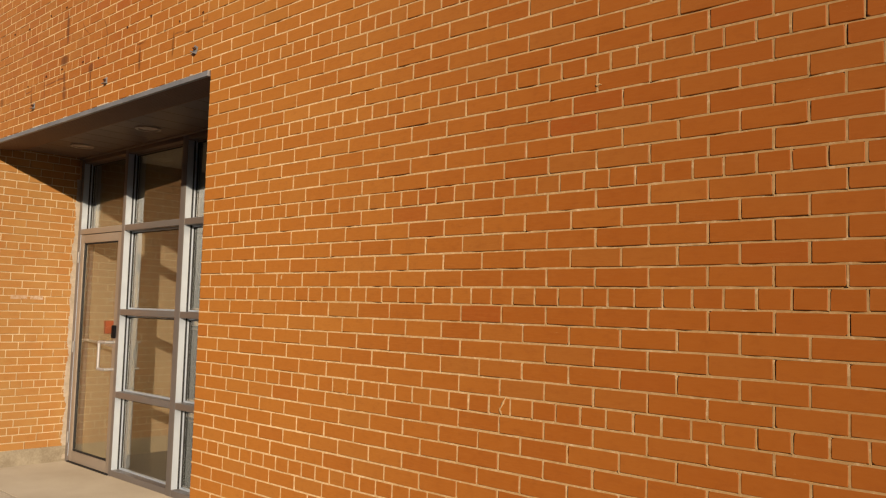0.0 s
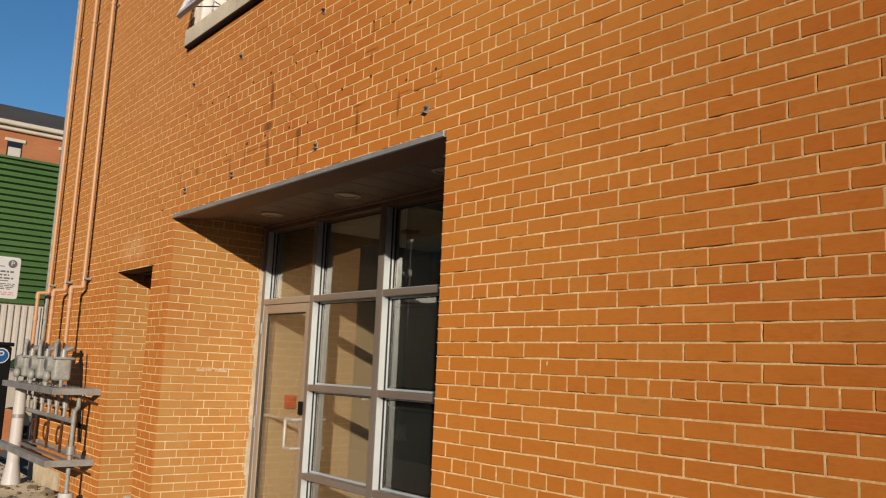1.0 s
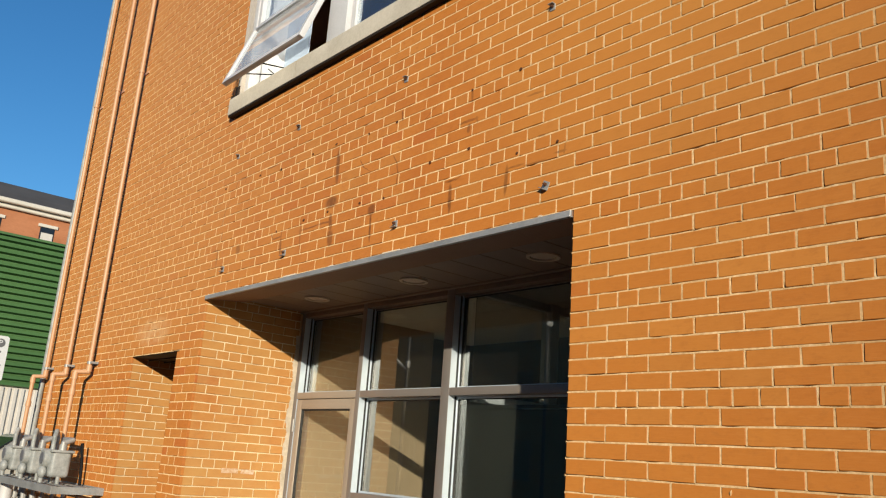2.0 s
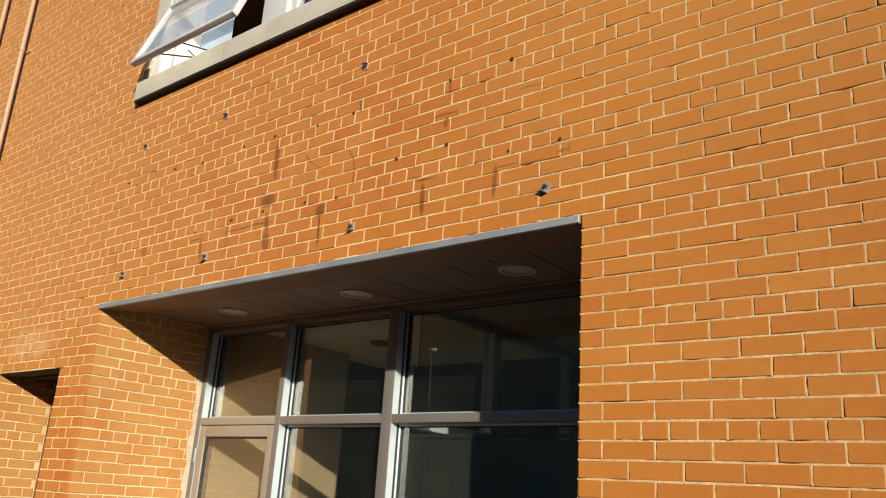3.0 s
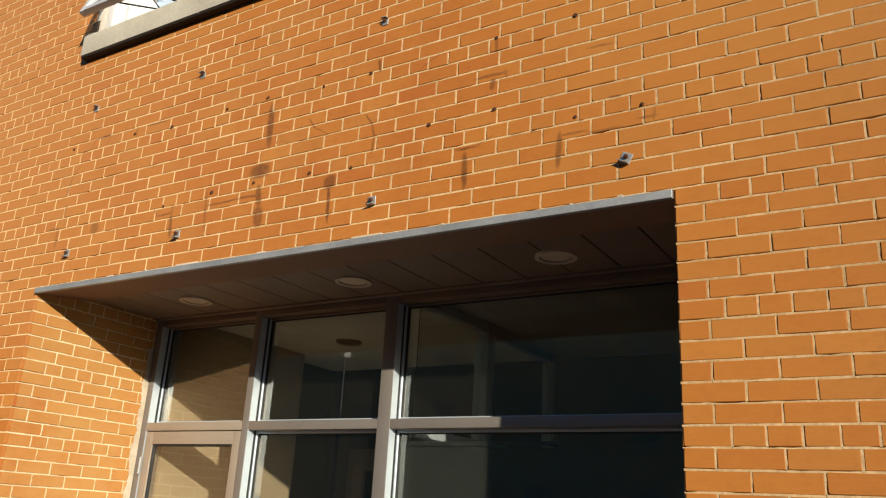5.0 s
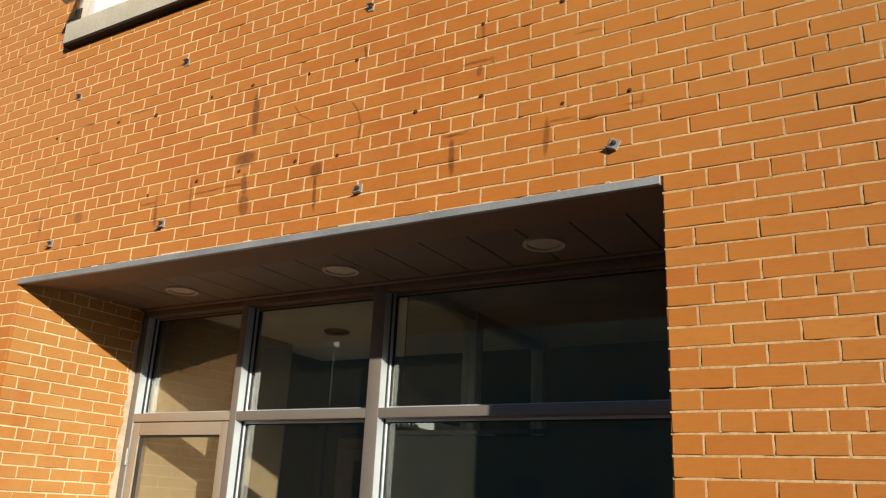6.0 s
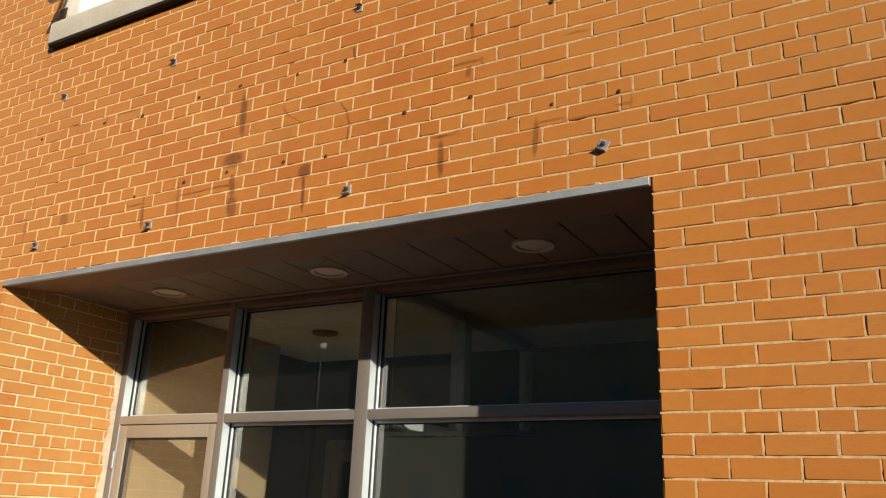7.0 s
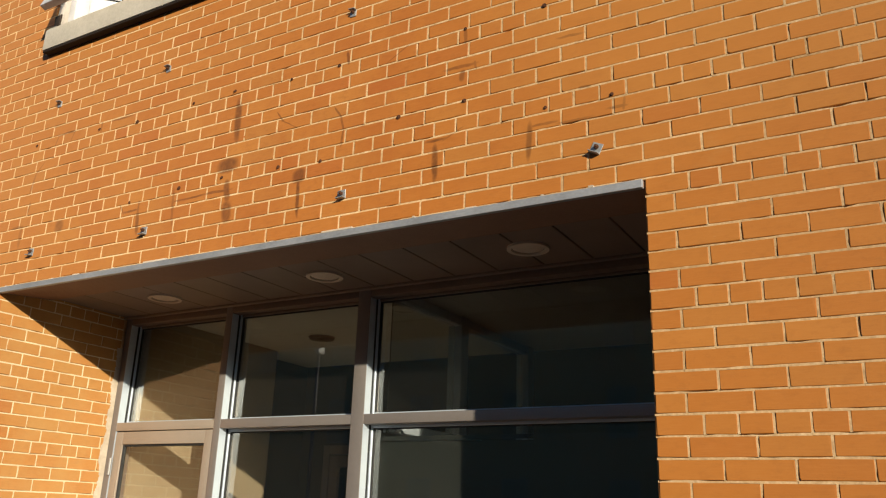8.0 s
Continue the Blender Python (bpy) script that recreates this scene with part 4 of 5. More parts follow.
rod(q, (xm - 0.05, foot.y + 0.1, foot.z + 0.0), (xm - 0.10, WY + 0.05, SZ1 + 0.03), 0.004)
part("stay_arm", q, "black", win, "black folding stay arms")
blind = thing("window_blind", -3.1, 0.40, SZ1, "pale blue blind hanging behind the open sash", "blind")
q = N()
box(q, WX0 + 0.087, -3.18, 0.352, 0.359, SZ1 - 0.4, WZ1 - 0.05)
part("fabric", q, "blind", blind)
q = N()
rod(q, (WX0 + 0.087, 0.35, WZ1 - 0.05), (-3.18, 0.35, WZ1 - 0.05), 0.025)
part("roller", q, "white_paint", blind)
# the room behind, its lack of light put into a near-black colour
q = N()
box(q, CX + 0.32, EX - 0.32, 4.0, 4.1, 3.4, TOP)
structure("wall_upper_room", q, "dark_room", "wall of the upper room, painted near-black for its darkness", "wall")
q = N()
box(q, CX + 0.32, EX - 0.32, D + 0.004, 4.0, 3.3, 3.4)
structure("floor_upper_room", q, "dark_room", "floor of the upper room, painted near-black for its darkness", "floor")

# ---- brackets and anchors of the old sign ----
def bracket(x, z, turn=0.0, ledge=-1):
    t = thing("sign_bracket", x, 0.0, z, "small galvanised angle clip still bolted to the brick wall", "bracket", "brackets of the old sign")
    m = Matrix.Translation((x, -0.001, z)) @ Matrix.Rotation(turn, 4, "Y")
    b = N()
    h = 0.021 if ledge < 0 else 0.017
    box(b, -h, h, -0.004, 0.0, -h, h, 0.001, m=m)
    box(b, -h, h, -0.024, -0.004, min(ledge * h, ledge * (h - 0.004)), max(ledge * h, ledge * (h - 0.004)), 0.001, m=m)
    part("angle", b, "galv", t)
    b = N()
    rod(b, m @ Vector((0, -0.004, 0.004)), m @ Vector((0, -0.014, 0.004)), 0.009, seg=6)
    rod(b, m @ Vector((0, -0.012, 0.004)), m @ Vector((0, -0.022, 0.004)), 0.005, seg=8)
    part("bolt", b, "rust", t)


for x, z, a, ledge in ((-0.169, 2.924, 0.45, -1), (-1.313, 2.937, -0.05, -1), (-2.54, 2.948, 0.03, -1), (-3.442, 2.954, 0.1, -1),
                       (-0.169, 3.858, 0.0, 1), (-1.325, 3.843, 0.06, 1), (-2.539, 3.865, -0.08, 1), (-3.441, 3.866, 0.04, 1)):
    bracket(x, z, a, ledge)


def anchor(x, z, k):
    b = N()
    r = random.Random(k)
    rod(b, (x, 0.004, z), (x + r.uniform(-0.006, 0.006), -r.uniform(0.004, 0.010), z - r.uniform(0, 0.006)), 0.0055, 0.004, 8)
    rod(b, (x, 0.003, z), (x, -0.003, z), r.uniform(0.007, 0.0105), seg=10)
    tagged(part("wall_anchor", b, "rust"), "rusty sheared-off anchor stub in the brick wall", "anchor", "anchors of the old sign")


for k, (x, z) in enumerate(((-2.31, 3.61), (-2.024, 3.61), (-1.663, 3.584), (-1.383, 3.585), (-0.728, 3.588), (-0.371, 3.59), (-0.106, 3.13), (-0.369, 3.136),
                            (-0.724, 3.249), (-1.043, 3.247), (-1.448, 3.121), (-1.693, 3.138), (-2.045, 3.15), (-2.332, 3.145), (-2.726, 3.597), (-2.687, 3.126),
                            (-3.586, 3.629), (-3.034, 3.619))):
    anchor(x, z, k)

# ---- gas pipes and meters ----
PX = (-7.25, -6.57, -5.89)
PY, LY = -0.058, -0.165


def gas_pipe(x, k):
    t = thing("gas_pipe", x, PY, 0.0, "orange painted gas pipe running up the brick wall", "pipe", "gas pipes on the wall")
    b = N()
    run(b, [(x, PY, TOP + 0.3), (x, PY, 2.26), (x - 0.03, LY, 2.25), (x - 0.03, LY, 1.56)], 0.0205, 18)
    part("tube", b, "pipe", t)
    for z in (2.29, 2.21, 1.96 + 0.05 * k):
        y = PY if z > 2.25 else LY
        xx = x if z > 2.25 else x - 0.03
        b = N()
        rod(b, (xx, y, z - 0.03), (xx, y, z + 0.03), 0.027, seg=18)
        part("coupling", b, "pipe", t)
    for z in (2.345, 5.4):
        b = N()
        box(b, x - 0.06, x + 0.06, -0.012, 0.002, z - 0.014, z + 0.014, 0.002)
        rod(b, (x, PY, z - 0.013), (x, PY, z + 0.013), 0.026, seg=20)
        if z < 3:
            box(b, x + 0.035, x + 0.075, -0.07, -0.004, z - 0.010, z + 0.010, 0.002)
        part("wall_clamp", b, "galv" if z < 3 else "pipe", t)


for k, px in enumerate(PX):
    gas_pipe(px, k)

ins = thing("service_bracket", CX, -0.05, 7.1, "dark iron service bracket with a white insulator at the wall corner", "bracket")
b = N()
rod(b, (CX + 0.02, -0.01, 7.20), (CX - 0.33, -0.30, 6.95), 0.022, seg=10)
part("arm", b, "black", ins)
b = N()
rod(b, (CX + 0.02, -0.01, 7.45), (CX - 0.75, -0.40, 7.20), 0.022, seg=10)
part("arm", b, "black", ins)
b = N()
rod(b, (CX - 0.05, -0.02, 7.16), (CX - 0.16, -0.06, 7.08), 0.035, 0.025, 14)
part("insulator", b, "white_paint", ins)

cond = thing("conduit", CX + 0.04, -0.04, 0.0, "thin pale grey conduit at the corner of the wall", "conduit")
b = N()
rod(b, (CX + 0.05, -0.035, 0.4), (CX + 0.05, -0.035, TOP), 0.028, seg=14)
part("tube", b, "meter", cond)


def shelf(z, x0, label):
    t = thing("meter_shelf", -6.1, -0.22, z, label, "shelf", "steel shelves of the meters")
    X1, Y0 = -5.13, -0.44
    for nm, a in (("front_rail", (x0, X1, Y0, Y0 + 0.006)), ("end_rail", (X1 - 0.006, X1, Y0 + 0.006, -0.002)), ("end_rail", (x0, x0 + 0.006, Y0 + 0.006, -0.002)), ("back_rail", (x0 + 0.006, X1 - 0.006, -0.008, -0.002))):
        b = N()
        box(b, *a, z - 0.06, z, 0.001)
        part(nm, b, "galv", t)
    b = N()
    for y in (-0.39, -0.25, -0.11):
        box(b, x0 + 0.006, X1 - 0.006, y - 0.03, y + 0.03, z - 0.012, z - 0.004, 0.001)
    part("tread", b, "galv", t)
    for x in (x0 + 0.25, X1 - 0.06):
        b = N()
        rod(b, (x, -0.004, z - 0.15), (x, -0.24, z - 0.05), 0.011, seg=8)
        part("strut", b, "rust", t)


shelf(1.24, -7.25, "galvanised steel angle shelf carrying the gas meters")
shelf(0.58, -7.25, "galvanised steel angle shelf under the gas meters")


def meter(x):
    y = -0.24
    t = thing("gas_meter", x, y, 1.24, "grey gas meter with looped pipes on the steel shelf", "gas meter", "gas meters on the shelf")
    b = N()
    box(b, x - 0.12, x + 0.12, y - 0.085, y + 0.085, 1.29, 1.52, 0.04, 4)
    part("case", b, "meter", t)
    b = N()
    rod(b, (x, y - 0.08, 1.45), (x, y - 0.135, 1.45), 0.085, 0.075, 24)
    part("index_cover", b, "meter", t)
    b = N()
    rod(b, (x, y - 0.134, 1.45), (x, y - 0.140, 1.45), 0.05, seg=20)
    part("dial", b, "sign_grey", t)
    b = N()
    box(b, x - 0.135, x + 0.135, y - 0.10, y + 0.10, 1.505, 1.528, 0.008, 2)
    part("flange", b, "meter", t)
    for s in (-0.1, 0.1):
        b = N()
        rod(b, (x + s, y, 1.525), (x + s, y, 1.58), 0.034, seg=12)
        part("union_nut", b, "galv", t)
    b = N()
    run(b, [(x - 0.1, y, 1.58), (x - 0.1, y, 1.64), (x - 0.06, y - 0.03, 1.69), (x - 0.02, y - 0.05, 1.64), (x - 0.02, y - 0.05, 1.52)], 0.021, 12)
    part("inlet_loop", b, "meter", t)
    b = N()
    run(b, [(x + 0.1, y, 1.54), (x + 0.1, y, 1.59), (x + 0.09, LY, 1.62), (x - 0.17, LY, 1.62)], 0.024, 12)
    part("outlet_pipe", b, "galv", t)
    b = N()
    rod(b, (x - 0.19, y + 0.02, 1.40), (x - 0.19, y - 0.03, 1.40), 0.075, 0.062, 22)
    rod(b, (x - 0.19, y - 0.03, 1.40), (x - 0.19, y - 0.05, 1.40), 0.03, 0.026, 14)
    part("relief_disc", b, "galv", t)
    b = N()
    run(b, [(x - 0.19, y + 0.01, 1.47), (x - 0.19, y + 0.01, 1.63), (x - 0.155, y, 1.68), (x - 0.12, y, 1.63), (x - 0.12, y, 1.52)], 0.017, 10)
    part("bypass_pipe", b, "meter", t)
    b = N()
    box(b, x - 0.075, x - 0.015, y - 0.098, y - 0.083, 1.32, 1.37, 0.003)
    part("data_plate", b, "white_paint", t)
    b = N()
    ball(b, (x + 0.02, y - 0.12, 1.33), 0.055, 1, 0.7, 1)
    rod(b, (x + 0.02, y - 0.12, 1.24), (x + 0.02, y - 0.12, 1.33), 0.02)
    part("regulator", b, "meter", t)
    for s in (-0.10, 0.10):
        b = N()
        rod(b, (x + s, y, 1.236), (x + s, y, 1.30), 0.018, seg=10)
        part("foot", b, "meter", t)


for mx in (-7.0, -6.36, -5.74):
    meter(mx)

riser = thing("meter_pipework", -5.32, -0.2, 0.0, "grey gas supply pipes and valves below the meters", "pipework")
b = N()
run(b, [(-5.22, -0.2, 0.0), (-5.22, -0.2, 1.02), (-5.25, -0.16, 1.06), (-5.25, -0.16, 1.20)], 0.021, 16)
part("riser", b, "meter", riser)
b = N()
run(b, [(-5.22, -0.2, 0.93), (-7.1, -0.2, 0.93)], 0.026, 12)
part("header_pipe", b, "galv", riser)
for k in range(6):
    x = -5.55 - k * 0.29
    b = N()
    rod(b, (x, -0.2, 0.93), (x, -0.2, 1.235), 0.018, seg=10)
    rod(b, (x, -0.2, 1.03), (x, -0.2, 1.10), 0.03, seg=10)
    part("branch", b, "galv", riser)
    b = N()
    box(b, x - 0.05, x + 0.012, -0.245, -0.232, 1.055, 1.075, 0.002)
    part("valve_lever", b, "black", riser)
# dark loops stand for pipe bends together with their shadows on the wall
for k in range(3):
    x = -5.72 - k * 0.5
    b = N()
    pts = [(x + 0.075 * math.cos(a), -0.19, 0.76 + 0.085 * math.sin(a)) for a in [radians(60 + 30 * i) for i in range(11)]]
    run(b, pts, 0.009, 8)
    part("pipe_shadow_loop", b, "rust", riser)
    b = N()
    rod(b, (x + 0.13, -0.2, 0.60), (x + 0.13, -0.2, 0.93), 0.014, seg=8)
    part("drop_pipe", b, "rust", riser)
b = N()
rod(b, (-5.22, -0.2, 0.62), (-5.22, -0.2, 0.70), 0.044, seg=14)
part("coupling", b, "galv", riser)
b = N()
rod(b, (-5.22, -0.2, 0.10), (-5.22, -0.2, 0.27), 0.078, 0.066, 24)
part("sleeve", b, "white_paint", riser, "white plastic sleeve at the ground")
b = N()
rod(b, (-5.22, -0.2, 0.155), (-5.22, -0.2, 0.17), 0.078, seg=24)
part("strap", b, "black", riser)

cable = thing("black_cable", -5.22, -0.03, 0.6, "black cable and conduit beside the meter riser", "cable")
b = N()
run(b, [(-5.58, -0.10, 1.60), (-5.59, -0.07, 1.40), (-5.58, -0.03, 0.7)], 0.014, 10)
part("sheath", b, "black", cable)

boll = thing("steel_bollard", -7.0, -0.29, 0.12, "white painted steel bollard with a flared foot", "bollard")
b = N()
rod(b, (-7.0, -0.29, 0.34), (-7.0, -0.29, 1.16), 0.066, 0.060, 28)
rod(b, (-7.0, -0.29, 0.10), (-7.0, -0.29, 0.36), 0.105, 0.066, 28)
part("tube", b, "white_paint", boll)
for z in (0.50, 0.86):
    b = N()
    rod(b, (-7.0, -0.29, z - 0.02), (-7.0, -0.29, z + 0.02), 0.069, seg=28)
    part("band", b, "galv", boll)

lt = thing("steel_lintel", (NX0 + NX1) / 2, 0.3, NZ1, "dark painted steel plate over the narrow recess", "lintel")
b = N()
box(b, NX0 + 0.003, NX1 - 0.003, 0.008, 0.495, NZ1 - 0.012, NZ1 - 0.001, 0.002)
for y in (0.15, 0.29):
    box(b, NX0 + 0.003, NX1 - 0.003, y, y + 0.012, NZ1 - 0.024, NZ1 - 0.011, 0.002)
part("plate", b, "ribbed", lt)
b = N()
box(b, NX1 - 0.05, NX1 + 0.045, -0.003, 0.008, NZ1 - 0.010, NZ1 - 0.002, 0.001)
part("lip", b, "ribbed", lt)

sdoor = thing("service_door", (NX0 + NX1) / 2, 0.47, 0.0, "plain dark brown door at the back of the narrow recess", "door")
for nm, q in (("frame", (NX0 + 0.004, NX0 + 0.05, 0.440, 0.496, 0.0, NZ1 - 0.014)), ("frame", (NX1 - 0.05, NX1 - 0.004, 0.440, 0.496, 0.0, NZ1 - 0.014)),
              ("head", (NX0 + 0.05, NX1 - 0.05, 0.440, 0.496, NZ1 - 0.06, NZ1 - 0.014)), ("panel", (NX0 + 0.053, NX1 - 0.053, 0.452, 0.490, 0.205, NZ1 - 0.063))):
    b = N()
    box(b, *q, 0.003)
    part(nm, b, "brown_paint", sdoor)

# step and block in the narrow recess
step = thing("stone_step", -4.53, -0.08, 0.0, "low worn concrete step in the narrow recess", "step")
b = N()
box(b, NX0 + 0.006, NX1 - 0.006, -0.05, 0.436, 0.0, 0.20, 0.015, 3)
part("slab", b, "concrete", step)
blk = thing("stone_block", -4.22, 0.1, 0.20, "small rough concrete block on the step", "block")
b = N()
box(b, -4.34, -4.10, 0.02, 0.25, 0.20, 0.36, 0.03, 3)
part("stone", b, "concrete", blk)

# soil and litter along the foundation
rnd = random.Random(12)
b = N()
for k in range(320):
    x = rnd.uniform(-9.5, -5.2)
    y = -rnd.uniform(0.03, 0.7) ** 1.2
    s = 0.005 + 0.02 * rnd.random() ** 2.5
    m = Matrix.Translation((x, y, s * 0.3 + rise_at(x))) @ Euler((rnd.uniform(0, 3), rnd.uniform(0, 3), rnd.uniform(0, 3))).to_matrix().to_4x4()
    bmesh.ops.create_icosphere(b, subdivisions=1, radius=s, matrix=m @ Matrix.Diagonal((1, rnd.uniform(0.4, 1), rnd.uniform(0.3, 0.7), 1)))
tagged(part("rubble", b, "soil"), "crumbs of soil and rubble along the foundation", "rubble", kind="stuff")
for x, y, r in ((-6.15, -0.12, 0.075), (-5.85, -0.15, 0.06), (-6.6, -0.17, 0.06)):
    b = N()
    ball(b, (x, y, 0.13), r, 1.4, 0.8, 0.5, 18, 10)
    for v in b.verts:
        v.co += Vector((1, 1, 1)) * 0.03 * noise.noise(v.co * 14)
    tagged(part("soil_clod", b, "soil"), "dark clod of soil by the foundation", "soil", "clods by the foundation")

# ---- parking sign and pay machine past the corner ----
SGX = -10.3


def flat_text(body, size, y, z, x, material, parent, name):
    cu = bpy.data.curves.new(name, "FONT")
    cu.body, cu.size, cu.extrude = body, size, 0.002
    cu.align_x, cu.align_y = "CENTER", "CENTER"
    tmp = bpy.data.objects.new(name, cu)
    me = bpy.data.meshes.new_from_object(tmp)
    bpy.data.objects.remove(tmp)
    me.materials.append(M[material])
    ob = new(name, me)
    ob.parent = parent
    ob.matrix_basis = Matrix.Translation(Vector((x, y, z)) - base_of(parent)) @ pose(0, 0, 0, 90, 0, 90)
    return ob


sg = thing("parking_sign", SGX, -0.05, 0.0, "white parking notice on a black post", "sign")
b = N()
rod(b, (SGX - 0.03, -0.06, 0.0), (SGX - 0.03, -0.06, 2.95), 0.032, seg=16)
part("post", b, "black", sg)
SY0, SY1, SGZ0, SGZ1 = -0.245, 0.24, 2.33, 2.945
b = N()
box(b, SGX - 0.004, SGX + 0.004, SY0, SY1, SGZ0, SGZ1)
v = [e for e in b.edges if abs(e.verts[0].co.x - e.verts[1].co.x) > 0.005]
bmesh.ops.bevel(b, geom=v, offset=0.04, segments=5, affect="EDGES", profile=0.5)
part("plate", b, "sign_white", sg)
b = N()
rod(b, (SGX + 0.004, 0.135, 2.845), (SGX + 0.006, 0.135, 2.845), 0.06, seg=32)
part("roundel", b, "sign_grey", sg, "grey roundel with a white P")
flat_text("P", 0.10, 0.135, 2.845, SGX + 0.007, "sign_white", sg, "letter")
for y0, y1, z, h, mt in ((-0.20, 0.03, 2.80, 0.012, "sign_grey"), (-0.19, 0.16, 2.725, 0.026, "sign_grey"), (-0.14, 0.10, 2.675, 0.024, "sign_grey"), (-0.18, 0.16, 2.628, 0.024, "sign_grey"),
                         (-0.13, 0.10, 2.59, 0.010, "black"), (-0.21, 0.19, 2.545, 0.013, "sign_grey"), (-0.21, 0.20, 2.52, 0.013, "sign_grey"), (-0.21, 0.18, 2.495, 0.013, "sign_grey"),
                         (-0.18, 0.15, 2.47, 0.013, "sign_grey"), (-0.20, 0.19, 2.42, 0.014, "sign_red"), (-0.20, 0.19, 2.39, 0.016, "sign_red"), (-0.16, -0.05, 2.88, 0.024, "sign_grey")):
    b = N()
    x = y0
    r = random.Random(int(z * 1000))
    while x < y1 - 0.01:
        w = (y1 - y0) if mt == "black" or h == 0.012 else min(r.uniform(0.03, 0.10), y1 - x)
        box(b, SGX + 0.0045, SGX + 0.006, x, x + w, z - h / 2, z + h / 2)
        x += w + 0.016
    part("print_bar", b, mt, sg)

pm = thing("pay_machine", -10.1, -0.1, 0.0, "black parking pay machine with a round blue P badge", "pay machine")
PMX = -9.95
b = N()
box(b, PMX - 0.36, PMX, -0.42, 0.19, 0.0, 1.63, 0.03, 3)
part("cabinet", b, "black", pm)
b = N()
box(b, PMX - 0.40, PMX + 0.02, -0.44, 0.21, 1.632, 1.69, 0.02, 3)
part("hood", b, "black", pm)
b = N()
rod(b, (PMX + 0.001, 0.05, 1.50), (PMX + 0.006, 0.05, 1.50), 0.107, seg=36)
part("badge_rim", b, "sign_white", pm, "white badge rim")
b = N()
rod(b, (PMX + 0.006, 0.05, 1.50), (PMX + 0.009, 0.05, 1.50), 0.093, seg=36)
part("badge", b, "sign_blue", pm, "blue round badge")
flat_text("P", 0.165, 0.05, 1.50, PMX + 0.0105, "sign_white", pm, "letter")

# ---- parked car ----
def car(x, y):
    t = thing("parked_car", x, y, -0.13, "cream parked estate car with dark windows", "car")
    g = -0.13
    b = N()
    prof = [(-2.1, 0.35), (-2.12, 0.75), (-1.95, 0.98), (-1.35, 1.02), (-0.75, 1.46), (0.85, 1.50), (1.75, 1.05), (2.05, 0.95), (2.1, 0.40)]
    vs = []
    for s in (-0.86, 0.86):
        ring = []
        for a, h in prof:
            inset = 0.14 if h > 1.2 else 0.0
            ring.append(b.verts.new((x + (s - math.copysign(inset, s)), y + a, g + h * 1.22)))
        vs.append(ring)
    b.faces.new(vs[0])
    b.faces.new(vs[1][::-1])
    for k in range(len(prof)):
        n = (k + 1) % len(prof)
        b.faces.new((vs[0][k], vs[0][n], vs[1][n], vs[1][k]))
    bmesh.ops.bevel(b, geom=b.edges[:], offset=0.06, segments=3, affect="EDGES", profile=0.5)
    part("body", b, "car_paint", t)
    for s in (-1, 1):
        b = N()
        box(b, x + s * 0.80, x + s * 0.835, y - 0.62, y + 0.75, g + 1.30, g + 1.72, 0.05, 2)
        part("side_window", b, "car_glass", t)
    b = N()
    box(b, x - 0.62, x + 0.62, -0.02, 0.02, -0.30, 0.30, 0.01, m=Matrix.Translation((0, y - 1.06, g + 1.53)) @ Matrix.Rotation(radians(-52), 4, "X"))
    part("rear_window", b, "car_glass", t)
    for s in (-1, 1):
        b = N()
        box(b, x + s * 0.62, x + s * 0.84, y - 2.14, y - 2.02, g + 0.72, g + 0.92, 0.02, 2)
        part("tail_light", b, "red_paint", t)
        for w in (-1.3, 1.3):
            b = N()
            rod(b, (x + s * 0.70, y + w, g + 0.32), (x + s * 0.88, y + w, g + 0.32), 0.32, seg=28)
            wh = part("wheel", b, "rubber", t)
            b = N()
            rod(b, (x + s * 0.87, y + w, g + 0.32), (x + s * 0.895, y + w, g + 0.32), 0.20, 0.18, 24)
            part("rim", b, "galv", wh)
    b = N()
    box(b, x - 0.84, x + 0.84, y - 2.18, y - 2.05, g + 0.34, g + 0.58, 0.04, 3)
    part("bumper", b, "black", t)
    return t


car(-15.5, 2.6)
b = N()
box(b, -13.4, -13.0, 0.45, 0.95, -0.13, 0.55, 0.01)
pier = tagged(part("brick_pier", b, "far_brick"), "low red brick pier by the parking lot", "brick pier")

# ---- green and white clad building ----
GX = -27.5
shed = thing("clad_building", GX, 8.0, 0.0, "green ribbed metal clad building with a white ribbed base", "building")
b = N()
GZ0, GZ1 = 3.15, 8.06
n = 23
p = (GZ1 - GZ0) / n
box(b, GX - 0.3, GX - 0.06, -14.0, 24.0, GZ0, GZ1)
for k in range(n):
    z = GZ0 + k * p
    prof = ((GX - 0.06, z), (GX + 0.09, z + 0.04), (GX + 0.02, z + p * 0.72), (GX - 0.06, z + p * 0.80))
    ends = [[b.verts.new((px, y, pz)) for px, pz in prof] for y in (-14.0, 24.0)]
    for i in range(3):
        b.faces.new((ends[0][i], ends[0][i + 1], ends[1][i + 1], ends[1][i]))
part("green_cladding", b, "green_metal", shed)
b = N()
box(b, GX - 0.3, GX - 0.06, -14.0, 24.0, -0.13, GZ0 - 0.01)
k = -14.0
while k < 24:
    box(b, GX - 0.06, GX + 0.01, k, k + 0.13, -0.13, GZ0 - 0.02, 0.02)
    k += 0.21
part("white_cladding", b, "white_metal", shed)
b = N()
box(b, GX - 0.35, GX + 0.06, -14.0, 24.0, GZ1, GZ1 + 0.08)
part("coping", b, "green_metal", shed)
b = N()
box(b, GX - 12.0, GX - 0.3, -14.0, 24.0, -0.13, GZ1 - 0.1)
part("hall", b, "roof", shed)

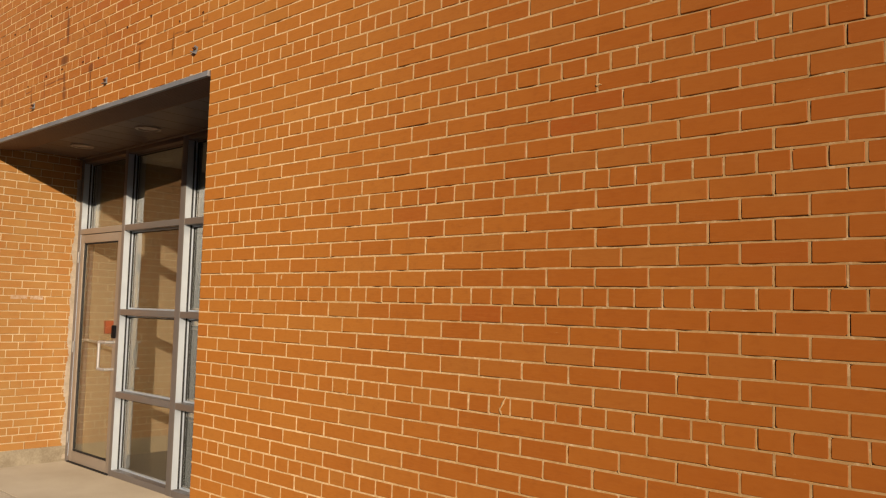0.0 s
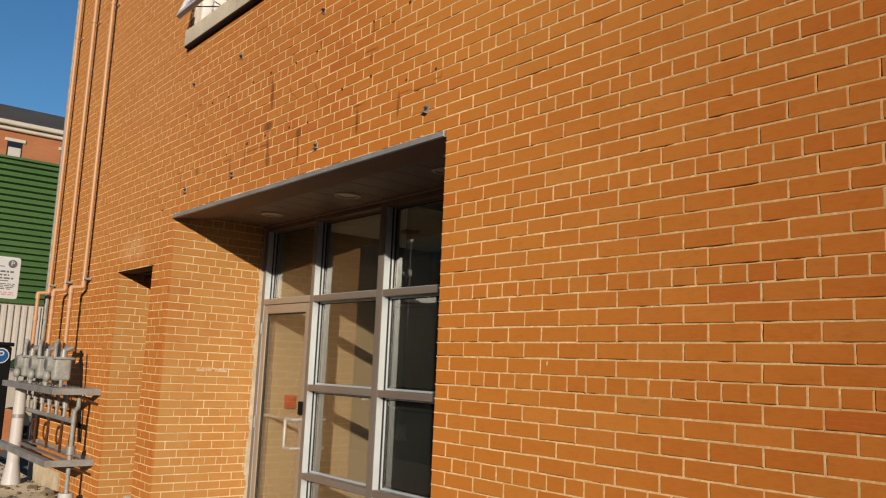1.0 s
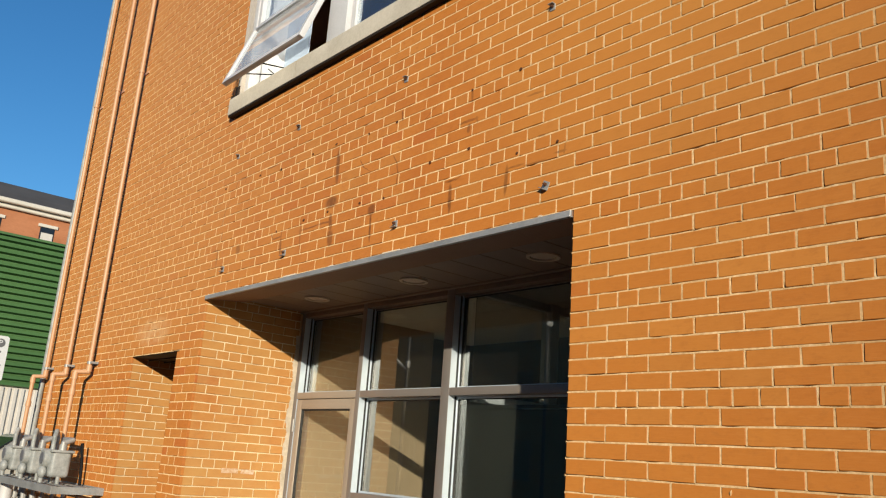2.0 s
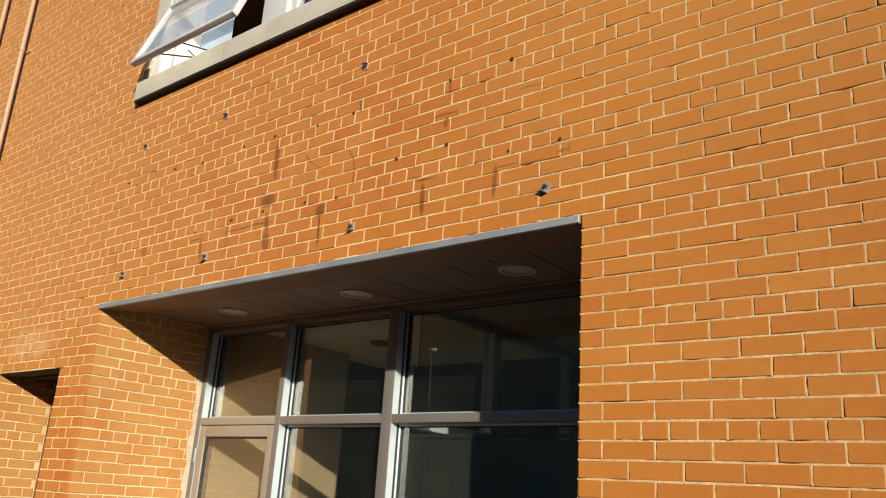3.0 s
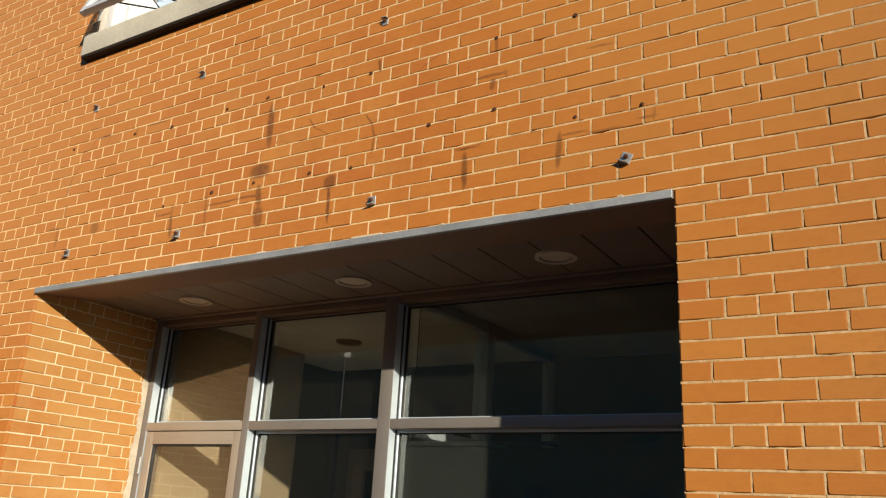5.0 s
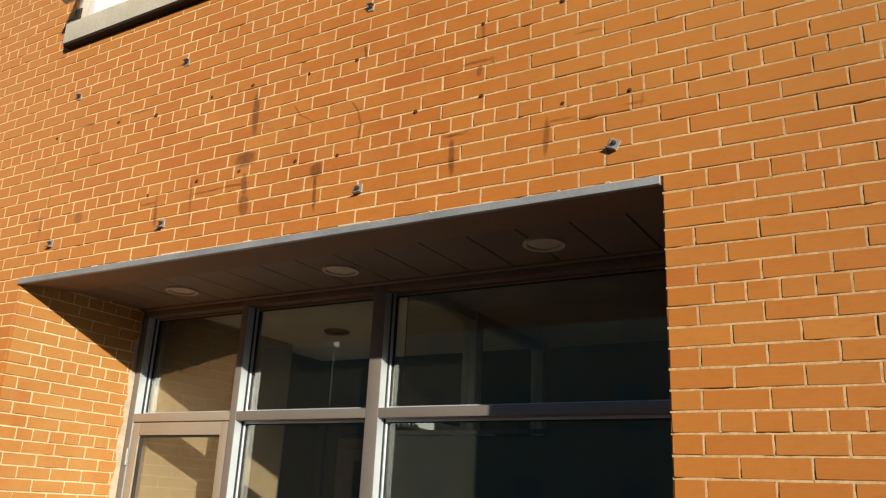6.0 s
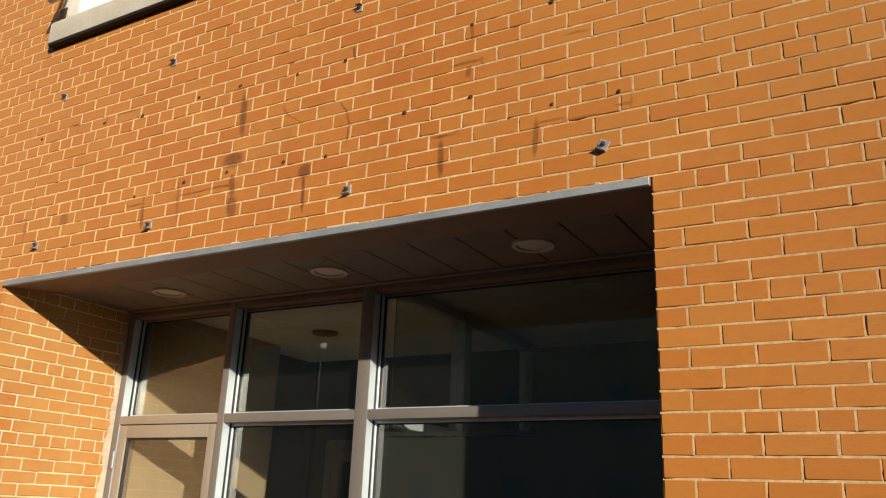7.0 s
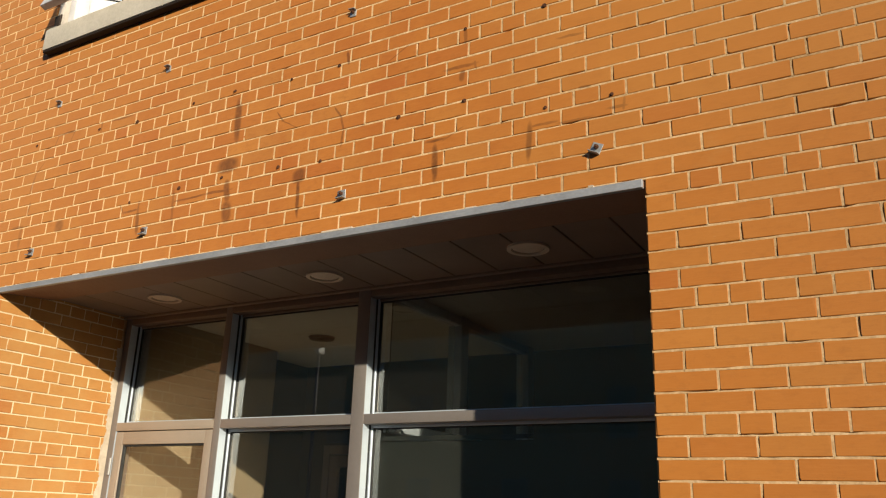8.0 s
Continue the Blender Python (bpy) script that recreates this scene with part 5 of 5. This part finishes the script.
# ---- far brick building ----
FX = -52.0
far = thing("brick_building", FX, 8.0, 0.0, "red brick block with cream cornice and dark roof behind", "building")
b = N()
EZ = 15.5
box(b, FX - 12.0, FX, -26.0, 40.0, -0.13, EZ - 0.55)
part("wall", b, "far_brick", far)
b = N()
box(b, FX - 12.2, FX + 0.25, -26.2, 40.2, EZ - 0.55, EZ - 0.28, 0.05)
box(b, FX - 12.4, FX + 0.55, -26.4, 40.4, EZ - 0.28, EZ, 0.05)
part("cornice", b, "far_trim", far)
b = N()
v = [b.verts.new(c) for c in ((FX + 0.5, -26.4, EZ), (FX + 0.5, 40.4, EZ), (FX - 3.5, 40.4, EZ + 1.95), (FX - 3.5, -26.4, EZ + 1.95), (FX - 12.4, -26.4, EZ + 1.95), (FX - 12.4, 40.4, EZ + 1.95))]
b.faces.new((v[0], v[1], v[2], v[3]))
b.faces.new((v[3], v[2], v[5], v[4]))
part("roof", b, "roof", far)
for k in range(-4, 7):
    y = 7.36 + k * 3.08
    w = N()
    box(w, FX - 0.1, FX + 0.03, y, y + 0.86, EZ - 2.9, EZ - 1.2, 0.02)
    wn_ = part("window", w, "car_glass", far)
    w = N()
    box(w, FX + 0.02, FX + 0.05, y + 0.08, y + 0.78, EZ - 2.25, EZ - 1.55)
    part("pane", w, "white_metal", wn_, "pane with a pale blind drawn behind")
    w = N()
    box(w, FX + 0.02, FX + 0.05, y + 0.08, y + 0.78, EZ - 1.52, EZ - 1.27)
    part("pane", w, "car_glass", wn_)
    w = N()
    box(w, FX - 0.05, FX + 0.10, y - 0.15, y + 1.01, EZ - 1.2, EZ - 1.0, 0.02)
    part("lintel", w, "far_trim", wn_)

# ---- across the street ----
def street_window(parent, x, y, z):
    """A sash window in a shaded front that looks along +y."""
    w = N()
    box(w, x - 0.5, x + 0.5, y - 0.05, y + 0.02, z - 0.9, z + 0.9)
    win_ = part("window", w, "concrete", parent)
    for x0, x1, z0, z1 in ((x - 0.55, x - 0.49, z - 0.95, z + 0.95), (x + 0.49, x + 0.55, z - 0.95, z + 0.95), (x - 0.49, x + 0.49, z + 0.89, z + 0.95),
                           (x - 0.49, x + 0.49, z - 0.95, z - 0.87), (x - 0.49, x + 0.49, z - 0.02, z + 0.02)):
        w = N()
        box(w, x0, x1, y - 0.02, y + 0.06, z0, z1, 0.01)
        part("frame", w, "cream", win_)


# unseen fronts: windows known from reflections, height and tone set to shape the light
block = thing("street_block", -28.0, -26.4, -0.13, "unseen tan block with sash windows across the street, cutting off sky light", "building")
b = N()
box(b, -60.0, 2.0, -36.0, -26.0, -0.13, 14.6)
part("wall", b, "street_tan", block)
b = N()
box(b, -60.2, 2.2, -36.2, -25.8, 14.6, 15.0, 0.05)
part("cornice", b, "far_trim", block)
for k in range(14):
    for z in (2.2, 5.6, 9.0, 12.2):
        street_window(block, -57.5 + 4.4 * k, -26.0, z)
low = thing("street_building", 37.0, -26.4, -0.13, "unseen long low building added across the street to fill the reflections", "building")
b = N()
box(b, 2.4, 70.0, -36.0, -26.0, -0.13, 9.9)
part("wall", b, "street_tan", low)
b = N()
box(b, 2.3, 70.2, -36.2, -25.8, 9.9, 10.2, 0.05)
part("coping", b, "far_trim", low)


def street_pole(x, y, top, lamps, k):
    t = thing("street_lamp", x, y, -0.13, "slim grey steel street lamp with white fittings", "street lamp", "street lamps across the road")
    b = N()
    rod(b, (x, y, -0.13), (x, y, top), 0.05, 0.03, 16)
    part("pole", b, "sign_grey", t)
    b = N()
    rod(b, (x, y, -0.128), (x, y, 0.25), 0.14, 0.11, 16)
    part("base", b, "galv", t)
    for z in lamps:
        b = N()
        box(b, x + 0.04, x + 0.04 + 0.12 * k, y - 0.02, y + 0.22 * k - 0.02, z - 0.16 * k, z + 0.16 * k, 0.02, 2)
        part("fitting", b, "sign_white", t, "white floodlight fitting")
        b = N()
        rod(b, (x, y + 0.05, z - 0.10), (x - 0.05, y + 0.42, z + 0.14), 0.035, 0.05, 12)
        part("arm", b, "sign_white", t)


street_pole(-11.16, -10.32, 5.7, (5.25,), 1.0)
street_pole(-13.1, -7.6, 5.6, (4.75, 3.9), 0.5)

# ---- bricks ----
holes = [(OX0, OX1, -1.0, ZT), (NX0, NX1, -1.0, NZ1), (SX0, SX1, SZ0, SZ1), (WX0, WX1, SZ1, WZ1)]
R0 = -39
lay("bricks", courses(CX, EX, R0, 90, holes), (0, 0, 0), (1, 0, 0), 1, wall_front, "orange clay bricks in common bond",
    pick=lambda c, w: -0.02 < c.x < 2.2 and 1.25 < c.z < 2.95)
# returns of the doorway and of the narrow recess
wall_return = structure("wall_return", box(N(), OX0 - 0.02, OX0 - 0.0098, MY + 0.002, RD + 0.02, FOOT + 0.002, ZT - 0.002), "mortar", "orange brick return wall beside the glass door", "wall")
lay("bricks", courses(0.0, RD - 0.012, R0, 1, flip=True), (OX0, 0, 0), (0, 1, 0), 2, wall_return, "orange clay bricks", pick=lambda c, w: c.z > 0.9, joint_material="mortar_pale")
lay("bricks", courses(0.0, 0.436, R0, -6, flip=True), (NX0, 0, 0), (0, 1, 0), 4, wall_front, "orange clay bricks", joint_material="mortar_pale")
lay("bricks", courses(-RD + 0.012, 0.0, R0, 0, flip=True), (OX1, 0, 0), (0, -1, 0), 5, wall_front, "orange clay bricks")
